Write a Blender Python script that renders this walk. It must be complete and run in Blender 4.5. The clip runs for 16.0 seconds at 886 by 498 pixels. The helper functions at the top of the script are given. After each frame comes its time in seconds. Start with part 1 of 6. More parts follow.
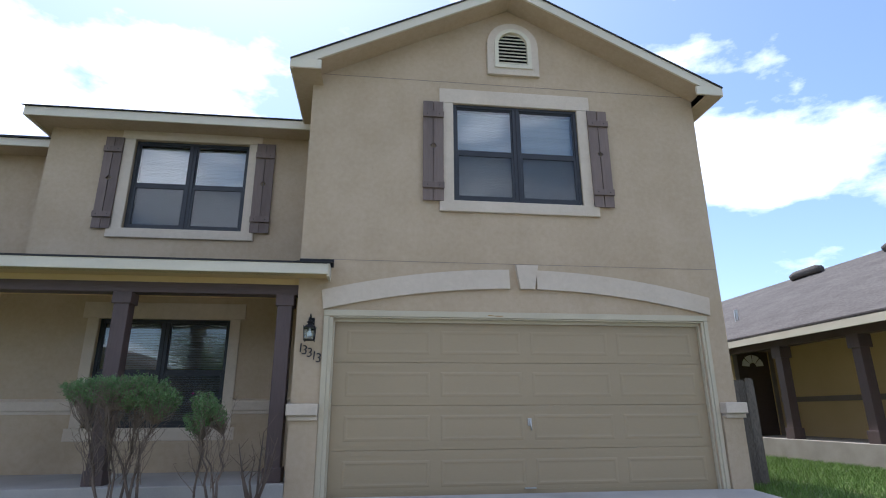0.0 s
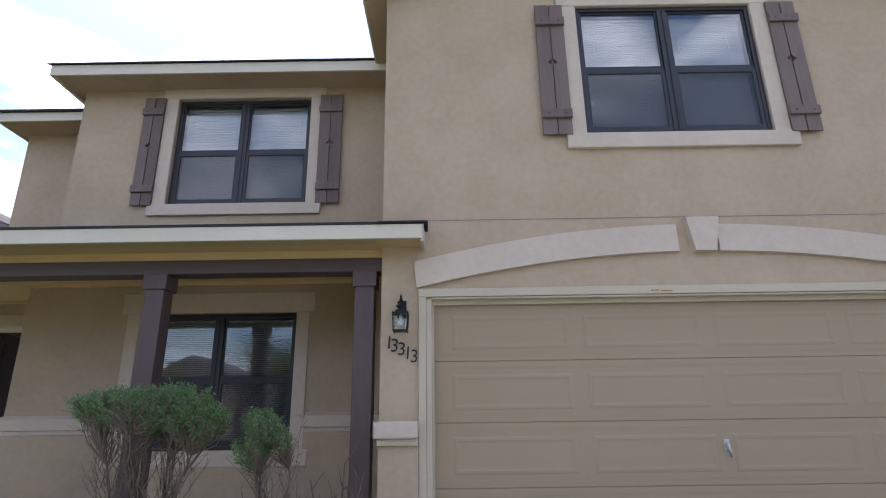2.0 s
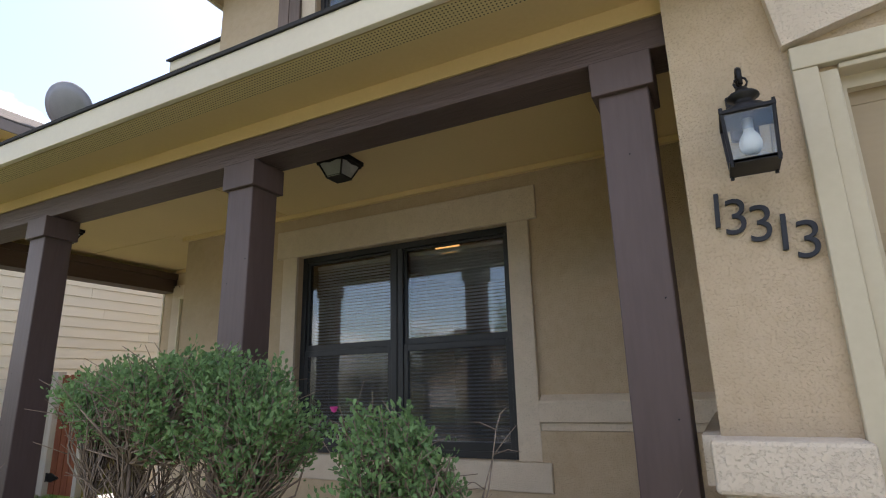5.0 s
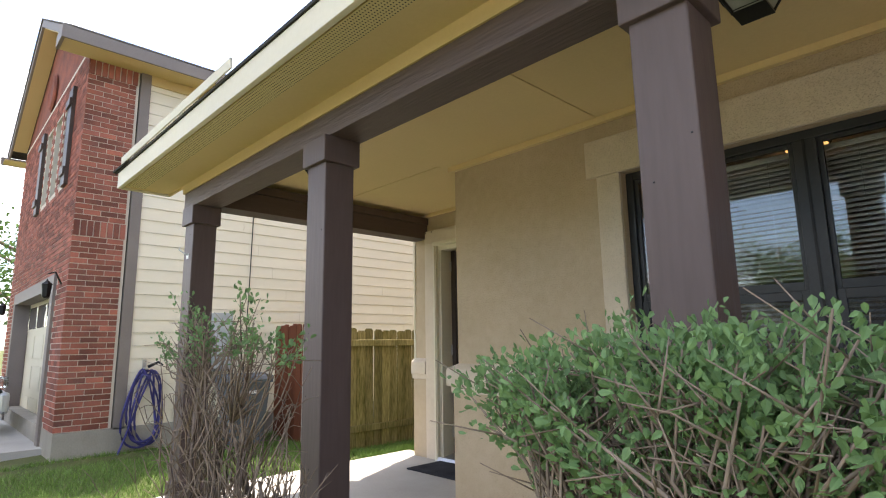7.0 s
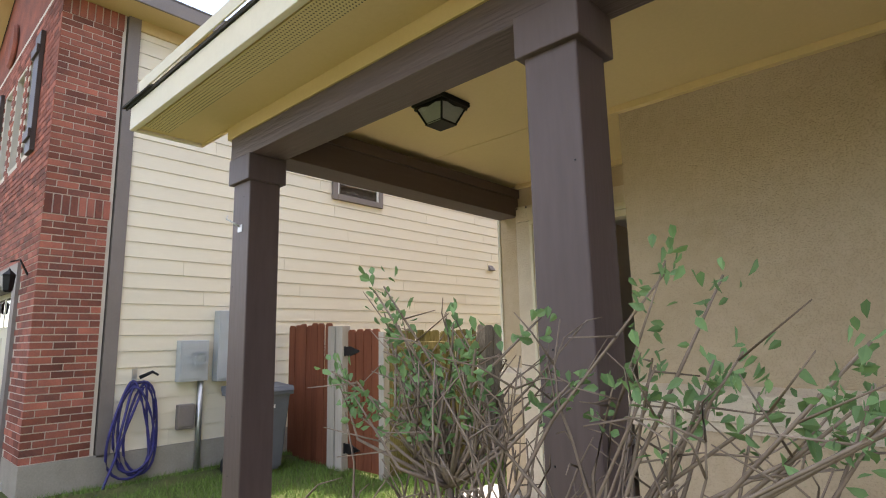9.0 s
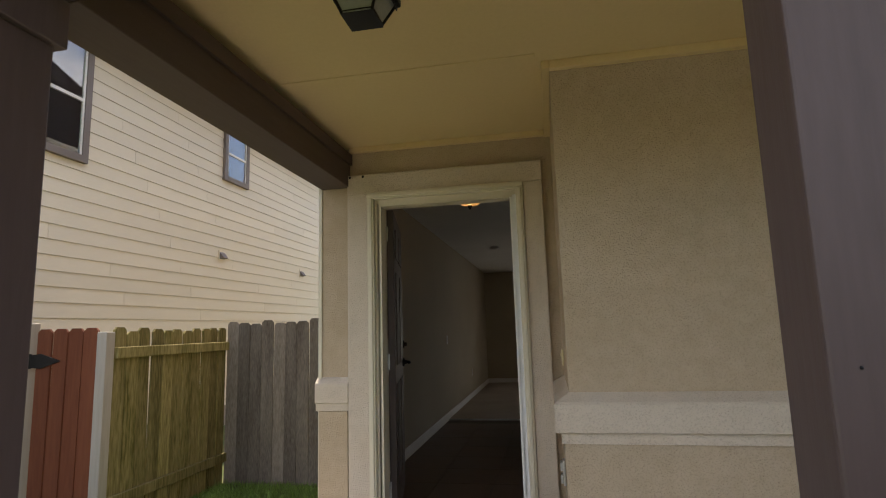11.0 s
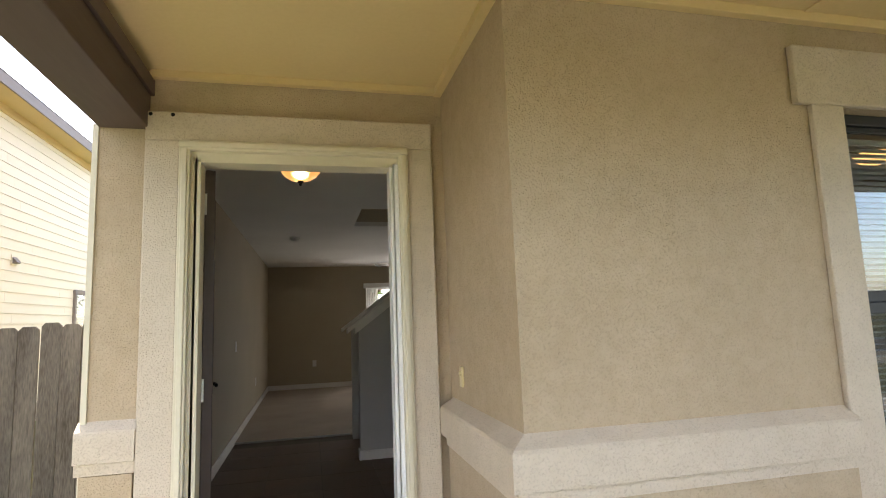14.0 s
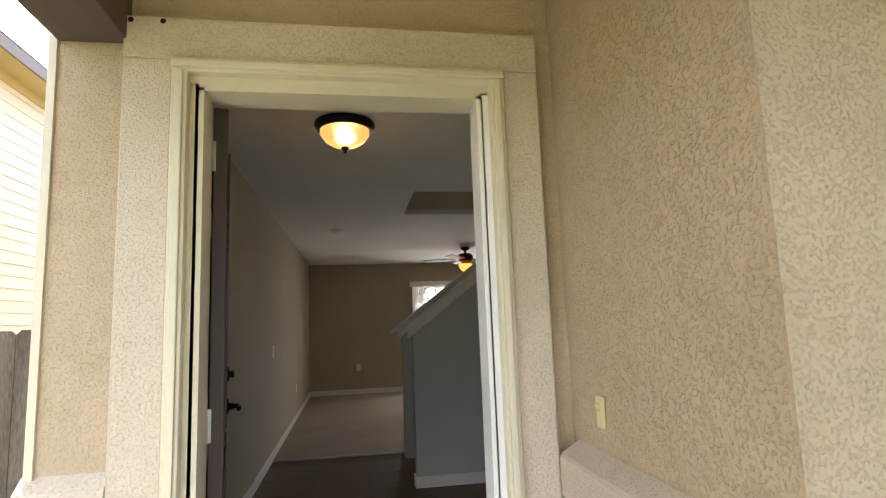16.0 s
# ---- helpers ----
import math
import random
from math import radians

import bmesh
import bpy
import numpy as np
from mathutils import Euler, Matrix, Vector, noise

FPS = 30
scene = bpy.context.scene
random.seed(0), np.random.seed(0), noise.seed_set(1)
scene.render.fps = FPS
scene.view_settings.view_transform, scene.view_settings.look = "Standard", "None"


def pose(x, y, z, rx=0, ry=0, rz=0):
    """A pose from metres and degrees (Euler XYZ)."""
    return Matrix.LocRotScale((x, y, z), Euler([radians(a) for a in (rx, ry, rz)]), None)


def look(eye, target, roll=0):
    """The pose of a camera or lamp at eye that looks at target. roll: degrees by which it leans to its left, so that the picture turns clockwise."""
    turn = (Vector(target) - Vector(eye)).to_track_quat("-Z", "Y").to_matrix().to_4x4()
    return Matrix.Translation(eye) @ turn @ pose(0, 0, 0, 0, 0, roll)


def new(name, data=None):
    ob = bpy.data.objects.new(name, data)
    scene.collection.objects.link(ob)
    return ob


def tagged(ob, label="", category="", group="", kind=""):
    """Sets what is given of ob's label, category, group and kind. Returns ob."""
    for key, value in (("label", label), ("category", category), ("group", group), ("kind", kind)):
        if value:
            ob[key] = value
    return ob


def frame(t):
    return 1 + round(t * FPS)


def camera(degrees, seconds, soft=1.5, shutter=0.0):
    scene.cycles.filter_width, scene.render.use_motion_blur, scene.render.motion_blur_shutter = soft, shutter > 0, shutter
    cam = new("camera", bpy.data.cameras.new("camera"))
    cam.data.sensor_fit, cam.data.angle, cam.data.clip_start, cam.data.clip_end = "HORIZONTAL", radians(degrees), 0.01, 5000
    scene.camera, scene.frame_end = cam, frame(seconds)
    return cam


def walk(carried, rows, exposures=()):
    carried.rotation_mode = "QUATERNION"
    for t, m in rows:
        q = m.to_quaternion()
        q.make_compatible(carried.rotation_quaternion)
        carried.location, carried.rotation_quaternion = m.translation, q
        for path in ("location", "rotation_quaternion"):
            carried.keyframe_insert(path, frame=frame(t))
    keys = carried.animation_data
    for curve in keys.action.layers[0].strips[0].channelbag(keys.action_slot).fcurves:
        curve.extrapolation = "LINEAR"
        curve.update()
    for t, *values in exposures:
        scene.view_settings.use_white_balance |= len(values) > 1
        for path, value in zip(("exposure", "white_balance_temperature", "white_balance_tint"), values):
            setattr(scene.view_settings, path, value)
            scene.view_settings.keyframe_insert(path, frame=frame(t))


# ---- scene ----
cam = camera(78.0, 16.0, soft=1.1)
PATH = [
    (0, (1.122, -6.874, 0.895), (1.358, -4.973, 1.47), -0.3),
    (0.5, (0.956, -6.379, 0.906), (1.048, -4.468, 1.485), -0.5),
    (1, (0.856, -5.854, 0.924), (0.922, -3.944, 1.513), -0.5),
    (1.5, (0.795, -5.332, 0.991), (0.838, -3.42, 1.576), -0.7),
    (2, (0.725, -4.798, 1.039), (0.718, -2.886, 1.626), -0.8),
    (2.5, (0.739, -4.305, 1.101), (0.621, -2.394, 1.681), -1.2),
    (3, (0.769, -3.746, 1.111), (0.523, -1.85, 1.699), -1.2),
    (3.5, (0.74, -3.193, 1.12), (0.477, -1.305, 1.725), -1.0),
    (4, (0.66, -2.665, 1.135), (0.234, -0.807, 1.738), -1.5),
    (4.5, (0.428, -2.233, 1.158), (-0.204, -0.421, 1.721), -1.5),
    (5, (0.201, -1.822, 1.156), (-0.676, -0.095, 1.653), -1.4),
    (5.2, (0.111, -1.67, 1.202), (-0.979, -0.059, 1.67), -0.6),
    (7.3, (-1.593, -1.367, 1.26), (-3.015, -0.002, 1.598), -0.9),
    (7.5, (-1.759, -1.365, 1.26), (-3.18, 0.001, 1.598), -0.9),
    (8, (-2.178, -1.342, 1.288), (-3.596, 0.027, 1.623), -0.9),
    (8.2, (-2.311, -1.313, 1.306), (-3.755, 0.031, 1.637), -0.9),
    (10.3, (-3.993, -1.136, 1.369), (-4.732, 0.698, 1.669), -1.6),
    (10.5, (-4.055, -1.045, 1.368), (-4.671, 0.835, 1.666), -1.5),
    (11, (-4.294, -0.919, 1.397), (-4.666, 1.025, 1.685), -1.7),
    (11.5, (-4.51, -0.837, 1.398), (-4.49, 1.144, 1.672), -2.1),
    (12, (-4.593, -0.658, 1.398), (-4.404, 1.316, 1.66), -2.3),
    (12.5, (-4.609, -0.458, 1.422), (-4.405, 1.514, 1.684), -2.3),
    (13, (-4.652, -0.347, 1.427), (-4.426, 1.623, 1.688), -2.4),
    (13.5, (-4.789, -0.178, 1.455), (-4.458, 1.777, 1.715), -2.1),
    (14, (-4.873, -0.089, 1.473), (-4.404, 1.839, 1.725), -2.1),
    (14.5, (-4.88, 0.086, 1.469), (-4.411, 2.014, 1.722), -2.1),
    (15, (-4.837, 0.352, 1.472), (-4.429, 2.293, 1.727), -2.2),
    (15.5, (-4.83, 0.539, 1.467), (-4.502, 2.495, 1.724), -2.2),
    (16, (-4.913, 0.783, 1.485), (-4.584, 2.739, 1.745), -2.1),
]
walk(cam, [(t, look(eye, target, roll)) for t, eye, target, roll in PATH],
     [(0.0, 0.6, 5700, 14), (0.5, 0.6, 5750, 14), (1.2, 0.7, 5900, 21), (2.5, 0.88, 5900, 22), (4.0, 1.02, 5950, 21), (4.6, 1.2, 6250, 18), (5.2, 1.15, 6800, 16), (7.3, 1.85, 6850, 14), (8.2, 1.93, 6850, 15),
      (10.5, 0.95, 7050, 17), (12.0, 1.9, 6950, 16), (13.0, 2.28, 6900, 16), (14.5, 2.38, 6900, 15), (16.0, 2.7, 6850, 15)])

# ---- world, sun, exposure ----
SUN_EL, SUN_AZ = radians(64), radians(24)          # azimuth turned from +y towards -x
world = bpy.data.worlds.new("world")
scene.world = world
world.use_nodes = True
wn, wl = world.node_tree.nodes, world.node_tree.links
wn.clear()
w_out = wn.new("ShaderNodeOutputWorld")
w_bg = wn.new("ShaderNodeBackground")
w_bg.inputs["Strength"].default_value = 0.15
w_sky = wn.new("ShaderNodeTexSky")
w_sky.sky_type = "NISHITA"
w_sky.sun_disc = False
w_sky.sun_elevation, w_sky.sun_rotation = SUN_EL, -SUN_AZ
w_sky.dust_density, w_sky.air_density = 1.2, 1.0
w_co = wn.new("ShaderNodeTexCoord")
w_map = wn.new("ShaderNodeMapping")
w_map.inputs["Scale"].default_value = (1.0, 1.0, 2.2)
w_map.inputs["Location"].default_value = (1.7, 6.2, 0.2)
w_noise = wn.new("ShaderNodeTexNoise")
w_noise.inputs["Scale"].default_value = 3.1
w_noise.inputs["Detail"].default_value = 9.0
w_noise.inputs["Roughness"].default_value = 0.56
w_ramp = wn.new("ShaderNodeValToRGB")
w_ramp.color_ramp.elements[0].position, w_ramp.color_ramp.elements[1].position = 0.505, 0.65
w_mix = wn.new("ShaderNodeMix")
w_mix.data_type = "RGBA"
w_mix.inputs["B"].default_value = (10.0, 10.1, 10.3, 1)
wl.new(w_co.outputs["Generated"], w_map.inputs["Vector"])
wl.new(w_map.outputs["Vector"], w_noise.inputs["Vector"])
wl.new(w_noise.outputs["Fac"], w_ramp.inputs["Fac"])
wl.new(w_ramp.outputs["Color"], w_mix.inputs["Factor"])
wl.new(w_sky.outputs["Color"], w_mix.inputs["A"])
wl.new(w_mix.outputs["Result"], w_bg.inputs["Color"])
wl.new(w_bg.outputs["Background"], w_out.inputs["Surface"])
sun = new("sun", bpy.data.lights.new("sun", "SUN"))
sun.data.energy, sun.data.angle, sun.data.color = 4.2, radians(0.6), (1.0, 0.95, 0.87)
sun_dir = Vector((-math.sin(SUN_AZ) * math.cos(SUN_EL), math.cos(SUN_AZ) * math.cos(SUN_EL), math.sin(SUN_EL)))
sun.matrix_world = look(sun_dir * 40, (0, 0, 0))


patio = new("patio_daylight", bpy.data.lights.new("patio_daylight", "AREA"))
patio.data.shape, patio.data.size, patio.data.size_y, patio.data.energy = "RECTANGLE", 1.7, 1.6, 7
patio.matrix_world = look((-2.9, 11.93, 1.05), (-3.6, 4.0, 1.0))


# ---- materials ----
def nodes_of(name):
    m = bpy.data.materials.new(name)
    m.use_nodes = True
    return m, m.node_tree.nodes, m.node_tree.links, m.node_tree.nodes["Principled BSDF"]


def surface(name, dark, light, rough=0.75, big=1.2, fine=70, bump=0.25, depth=0.004, metal=0.0, stretch=(1, 1, 1),
            vary=0.0, spec=0.4, fine_mix=0.3, islands=False):
    """Two-scale noise between two colours, with relief; vary shifts the tone from piece to piece."""
    m, n, l, b = nodes_of(name)
    pos = n.new("ShaderNodeNewGeometry")
    mp = n.new("ShaderNodeMapping")
    mp.inputs["Scale"].default_value = stretch
    l.new(pos.outputs["Position"], mp.inputs["Vector"])
    n1, n2 = n.new("ShaderNodeTexNoise"), n.new("ShaderNodeTexNoise")
    n1.inputs["Scale"].default_value, n1.inputs["Detail"].default_value = big, 5
    n2.inputs["Scale"].default_value, n2.inputs["Detail"].default_value = fine, 4
    for k in (n1, n2):
        l.new(mp.outputs["Vector"], k.inputs["Vector"])
    if vary:
        rnd = n.new("ShaderNodeObjectInfo")
        off = n.new("ShaderNodeVectorMath")
        off.operation = "MULTIPLY_ADD"
        cmb = n.new("ShaderNodeCombineXYZ")
        l.new((pos.outputs["Random Per Island"] if islands else rnd.outputs["Random"]), cmb.inputs["X"])
        l.new((pos.outputs["Random Per Island"] if islands else rnd.outputs["Random"]), cmb.inputs["Z"])
        off.inputs[1].default_value = (37, 0, 21)
        l.new(cmb.outputs["Vector"], off.inputs[0])
        l.new(mp.outputs["Vector"], off.inputs[2])
        for k in (n1, n2):
            l.new(off.outputs["Vector"], k.inputs["Vector"])
    a = n.new("ShaderNodeMix")
    a.inputs["Factor"].default_value = fine_mix
    l.new(n1.outputs["Fac"], a.inputs["A"])
    l.new(n2.outputs["Fac"], a.inputs["B"])
    ramp = n.new("ShaderNodeValToRGB")
    e = ramp.color_ramp.elements
    e[0].position, e[1].position = 0.32, 0.68
    e[0].color, e[1].color = (*dark, 1), (*light, 1)
    l.new(a.outputs["Result"], ramp.inputs["Fac"])
    colour = ramp.outputs["Color"]
    if vary:
        hsv = n.new("ShaderNodeHueSaturation")
        mr = n.new("ShaderNodeMapRange")
        mr.inputs["To Min"].default_value, mr.inputs["To Max"].default_value = 1 - vary, 1 + vary
        l.new((pos.outputs["Random Per Island"] if islands else rnd.outputs["Random"]), mr.inputs["Value"])
        l.new(mr.outputs["Result"], hsv.inputs["Value"])
        l.new(colour, hsv.inputs["Color"])
        colour = hsv.outputs["Color"]
    l.new(colour, b.inputs["Base Color"])
    rr = n.new("ShaderNodeMapRange")
    rr.inputs["To Min"].default_value, rr.inputs["To Max"].default_value = max(rough - 0.12, 0.02), min(rough + 0.12, 1)
    l.new(n1.outputs["Fac"], rr.inputs["Value"])
    l.new(rr.outputs["Result"], b.inputs["Roughness"])
    b.inputs["Metallic"].default_value = metal
    b.inputs["Specular IOR Level"].default_value = spec
    if bump:
        bp = n.new("ShaderNodeBump")
        bp.inputs["Strength"].default_value, bp.inputs["Distance"].default_value = bump, depth
        l.new(n2.outputs["Fac"], bp.inputs["Height"])
        l.new(bp.outputs["Normal"], b.inputs["Normal"])
    return m


def stucco(name, dark, light):
    """Trowelled stucco: flattened blobs with pits between them, faint damp stains."""
    m, n, l, b = nodes_of(name)
    pos = n.new("ShaderNodeNewGeometry")
    n1, n2, n3 = (n.new("ShaderNodeTexNoise") for _ in range(3))
    for k, s, d in ((n1, 1.6, 7), (n2, 130, 8), (n3, 16, 6)):
        k.inputs["Scale"].default_value, k.inputs["Detail"].default_value = s, d
        l.new(pos.outputs["Position"], k.inputs["Vector"])
    flat = n.new("ShaderNodeValToRGB")
    flat.color_ramp.elements[0].position, flat.color_ramp.elements[1].position = 0.32, 0.5
    l.new(n2.outputs["Fac"], flat.inputs["Fac"])
    a = n.new("ShaderNodeMix")
    a.inputs["Factor"].default_value = 0.4
    l.new(n1.outputs["Fac"], a.inputs["A"])
    l.new(n3.outputs["Fac"], a.inputs["B"])
    ramp = n.new("ShaderNodeValToRGB")
    ramp.color_ramp.elements[0].position, ramp.color_ramp.elements[1].position = 0.3, 0.7
    ramp.color_ramp.elements[0].color, ramp.color_ramp.elements[1].color = (*dark, 1), (*light, 1)
    l.new(a.outputs["Result"], ramp.inputs["Fac"])
    pit = n.new("ShaderNodeMix")
    pit.data_type, pit.blend_type = "RGBA", "MULTIPLY"
    pit.inputs["Factor"].default_value = 0.1
    l.new(ramp.outputs["Color"], pit.inputs["A"])
    l.new(flat.outputs["Color"], pit.inputs["B"])
    drag_map = n.new("ShaderNodeMapping")
    drag_map.inputs["Scale"].default_value = (95, 95, 60)
    drag_map.inputs["Rotation"].default_value = (0.5, 0.4, 0.3)
    l.new(pos.outputs["Position"], drag_map.inputs["Vector"])
    drag = n.new("ShaderNodeTexNoise")
    drag.inputs["Scale"].default_value, drag.inputs["Detail"].default_value = 1.0, 3
    l.new(drag_map.outputs["Vector"], drag.inputs["Vector"])
    drag_ramp = n.new("ShaderNodeValToRGB")
    drag_ramp.color_ramp.elements[0].position, drag_ramp.color_ramp.elements[1].position = 0.29, 0.36
    l.new(drag.outputs["Fac"], drag_ramp.inputs["Fac"])
    worn = n.new("ShaderNodeMix")
    worn.data_type, worn.blend_type = "RGBA", "MULTIPLY"
    worn.inputs["Factor"].default_value = 0.09
    l.new(pit.outputs["Result"], worn.inputs["A"])
    l.new(drag_ramp.outputs["Color"], worn.inputs["B"])
    l.new(worn.outputs["Result"], b.inputs["Base Color"])
    b.inputs["Roughness"].default_value = 0.92
    b.inputs["Specular IOR Level"].default_value = 0.2
    bp = n.new("ShaderNodeBump")
    bp.inputs["Strength"].default_value, bp.inputs["Distance"].default_value = 0.6, 0.005
    l.new(flat.outputs["Color"], bp.inputs["Height"])
    l.new(bp.outputs["Normal"], b.inputs["Normal"])
    return m


def glass(name, tint=(1, 1, 1), rough=0.0, ior=1.5):
    m, n, l, b = nodes_of(name)
    b.inputs["Base Color"].default_value = (*tint, 1)
    b.inputs["Transmission Weight"].default_value = 1
    b.inputs["Roughness"].default_value = rough
    b.inputs["IOR"].default_value = ior
    return m


def glow(name, colour, strength):
    m, n, l, b = nodes_of(name)
    b.inputs["Base Color"].default_value = (*colour, 1)
    b.inputs["Emission Color"].default_value = (*colour, 1)
    b.inputs["Emission Strength"].default_value = strength
    return m


STUCCO = stucco("stucco", (0.44, 0.338, 0.218), (0.535, 0.425, 0.295))
STUCCO_TRIM = stucco("stucco_trim", (0.56, 0.47, 0.355), (0.66, 0.565, 0.445))
PAINT_CREAM = surface("cream_paint", (0.6, 0.54, 0.4), (0.67, 0.61, 0.465), 0.55, 1.6, 40, 0.12, 0.002)
PAINT_YELLOW = surface("yellow_paint", (0.52, 0.385, 0.185), (0.59, 0.445, 0.225), 0.6, 1.1, 55, 0.12, 0.002)
PAINT_FASCIA = surface("fascia_paint", (0.58, 0.52, 0.395), (0.65, 0.59, 0.455), 0.55, 1.6, 40, 0.12, 0.002)
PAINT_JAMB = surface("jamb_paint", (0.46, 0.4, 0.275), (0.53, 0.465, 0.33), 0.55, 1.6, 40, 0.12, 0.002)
PAINT_GARAGE = surface("garage_paint", (0.325, 0.25, 0.148), (0.365, 0.282, 0.17), 0.5, 0.8, 90, 0.1, 0.002, stretch=(0.25, 1, 1))
PORCH_CEIL = surface("porch_ceiling_paint", (0.63, 0.475, 0.24), (0.7, 0.535, 0.28), 0.6, 1.1, 55, 0.12, 0.002)
POST_PAINT = surface("brown_post_paint", (0.075, 0.05, 0.045), (0.115, 0.08, 0.074), 0.5, 2.2, 45, 0.35, 0.004, stretch=(1, 1, 0.12))
BEAM_PAINT = surface("brown_beam_paint", (0.075, 0.05, 0.045), (0.115, 0.08, 0.074), 0.5, 2.2, 60, 0.7, 0.008, stretch=(0.08, 1, 1))
SIDE_BEAM_PAINT = surface("brown_side_beam_paint", (0.07, 0.045, 0.04), (0.1, 0.07, 0.06), 0.5, 2.2, 45, 0.35, 0.004, stretch=(1, 0.1, 1))
SHUTTER_WOOD = surface("shutter_stain", (0.115, 0.083, 0.068), (0.2, 0.15, 0.125), 0.7, 3, 50, 0.4, 0.003, stretch=(1, 1, 0.08), vary=0.12)
BRONZE = surface("bronze_frame", (0.018, 0.019, 0.021), (0.03, 0.031, 0.034), 0.4, 3, 80, 0.05, 0.001)
BLACK_METAL = surface("black_metal", (0.012, 0.012, 0.013), (0.026, 0.025, 0.025), 0.45, 6, 90, 0.15, 0.001, metal=0.6)
BLIND = surface("blind_vinyl", (0.66, 0.67, 0.66), (0.74, 0.75, 0.74), 0.45, 3, 60, 0.03, 0.001, vary=0.06)
GLASS = glass("window_glass", (0.92, 0.96, 0.97), 0.0, 1.7)
LAMP_GLASS = glass("lantern_glass", (0.93, 0.97, 0.97), 0.04)
SCREEN_M, sn, sl, sb = nodes_of("insect_screen")
s_tr = sn.new("ShaderNodeBsdfTransparent")
s_mx = sn.new("ShaderNodeMixShader")
s_mx.inputs["Fac"].default_value = 0.28
sb.inputs["Base Color"].default_value = (0.06, 0.063, 0.07, 1)
sb.inputs["Roughness"].default_value = 0.8
sl.new(s_tr.outputs["BSDF"], s_mx.inputs[1])
sl.new(sb.outputs["BSDF"], s_mx.inputs[2])
sl.new(s_mx.outputs["Shader"], sn["Material Output"].inputs["Surface"])
SHINGLE = surface("asphalt_shingle", (0.07, 0.062, 0.056), (0.15, 0.135, 0.122), 0.95, 2.0, 24, 0.7, 0.012, stretch=(0.5, 0.5, 3), spec=0.1, fine_mix=0.6)
SHINGLE_DARK = surface("dark_shingle", (0.03, 0.03, 0.032), (0.06, 0.058, 0.056), 0.95, 3, 90, 0.5, 0.006, spec=0.1)
CONCRETE = surface("concrete", (0.34, 0.32, 0.285), (0.47, 0.445, 0.4), 0.9, 1.4, 110, 0.2, 0.003, spec=0.2)
FOUNDATION = surface("foundation_concrete", (0.25, 0.225, 0.19), (0.38, 0.345, 0.29), 0.95, 2.4, 60, 0.3, 0.005, spec=0.2)
GRASS_SOIL = surface("lawn_soil", (0.06, 0.085, 0.028), (0.13, 0.125, 0.055), 0.98, 2.5, 40, 0.6, 0.02, spec=0.1)
GRASS = surface("grass_blades", (0.08, 0.15, 0.024), (0.18, 0.28, 0.06), 0.6, 1.3, 30, 0, vary=0.3, spec=0.3, islands=True)
MULCH = surface("bed_soil", (0.07, 0.05, 0.035), (0.17, 0.125, 0.085), 0.98, 5, 45, 0.8, 0.02, spec=0.1)
SIDING = surface("siding_paint", (0.71, 0.635, 0.495), (0.775, 0.7, 0.555), 0.6, 0.9, 60, 0.15, 0.002, stretch=(1, 0.15, 1), vary=0.03)
NB_TRIM = surface("grey_brown_trim", (0.17, 0.14, 0.125), (0.22, 0.185, 0.165), 0.6, 2, 60, 0.1, 0.002)
BRICK = surface("red_brick", (0.13, 0.055, 0.045), (0.36, 0.115, 0.075), 0.9, 2.6, 55, 0.4, 0.004, vary=0.42, spec=0.2)
BRICK_FAR = surface("red_brick_far", (0.13, 0.055, 0.045), (0.36, 0.115, 0.075), 0.9, 2.6, 55, 0.4, 0.004, vary=0.42, spec=0.2, islands=True)
MORTAR = surface("mortar", (0.5, 0.44, 0.37), (0.6, 0.54, 0.46), 0.95, 4, 120, 0.3, 0.003, spec=0.1)
FENCE_GREY = surface("weathered_fence", (0.085, 0.07, 0.057), (0.25, 0.215, 0.175), 0.95, 7, 120, 0.5, 0.004, stretch=(1, 1, 0.14), vary=0.3, spec=0.15, fine_mix=0.5)
FENCE_GREEN = surface("mossy_fence", (0.075, 0.07, 0.018), (0.34, 0.28, 0.13), 0.95, 5, 58, 0.5, 0.004, stretch=(1, 1, 0.14), vary=0.28, spec=0.15, fine_mix=0.5)
FENCE_RED = surface("red_stained_fence", (0.115, 0.035, 0.018), (0.2, 0.07, 0.036), 0.8, 3, 40, 0.3, 0.003, stretch=(1, 1, 0.1), vary=0.12, spec=0.2)
FENCE_PALE = surface("pale_timber", (0.3, 0.27, 0.23), (0.45, 0.41, 0.36), 0.9, 3, 40, 0.3, 0.003, stretch=(1, 1, 0.1), spec=0.2)
DOOR_BROWN = surface("door_paint", (0.05, 0.034, 0.028), (0.07, 0.047, 0.039), 0.5, 2, 60, 0.1, 0.001)
WHITE_PAINT = surface("white_paint", (0.7, 0.69, 0.66), (0.8, 0.79, 0.76), 0.5, 2, 50, 0.05, 0.001)
WALL_INSIDE = surface("interior_wall_paint", (0.4, 0.348, 0.255), (0.45, 0.392, 0.29), 0.85, 1.2, 130, 0.18, 0.002, spec=0.2)
CEIL_INSIDE = surface("interior_ceiling_paint", (0.66, 0.65, 0.61), (0.73, 0.72, 0.68), 0.9, 1.5, 90, 0.3, 0.003, spec=0.2)
KNEE_GREY = surface("knee_wall_paint", (0.44, 0.44, 0.43), (0.5, 0.5, 0.49), 0.8, 1.5, 120, 0.15, 0.002, spec=0.2)
TILE = surface("brown_floor_tile", (0.085, 0.05, 0.03), (0.14, 0.088, 0.055), 0.45, 3, 40, 0.1, 0.001, vary=0.1)
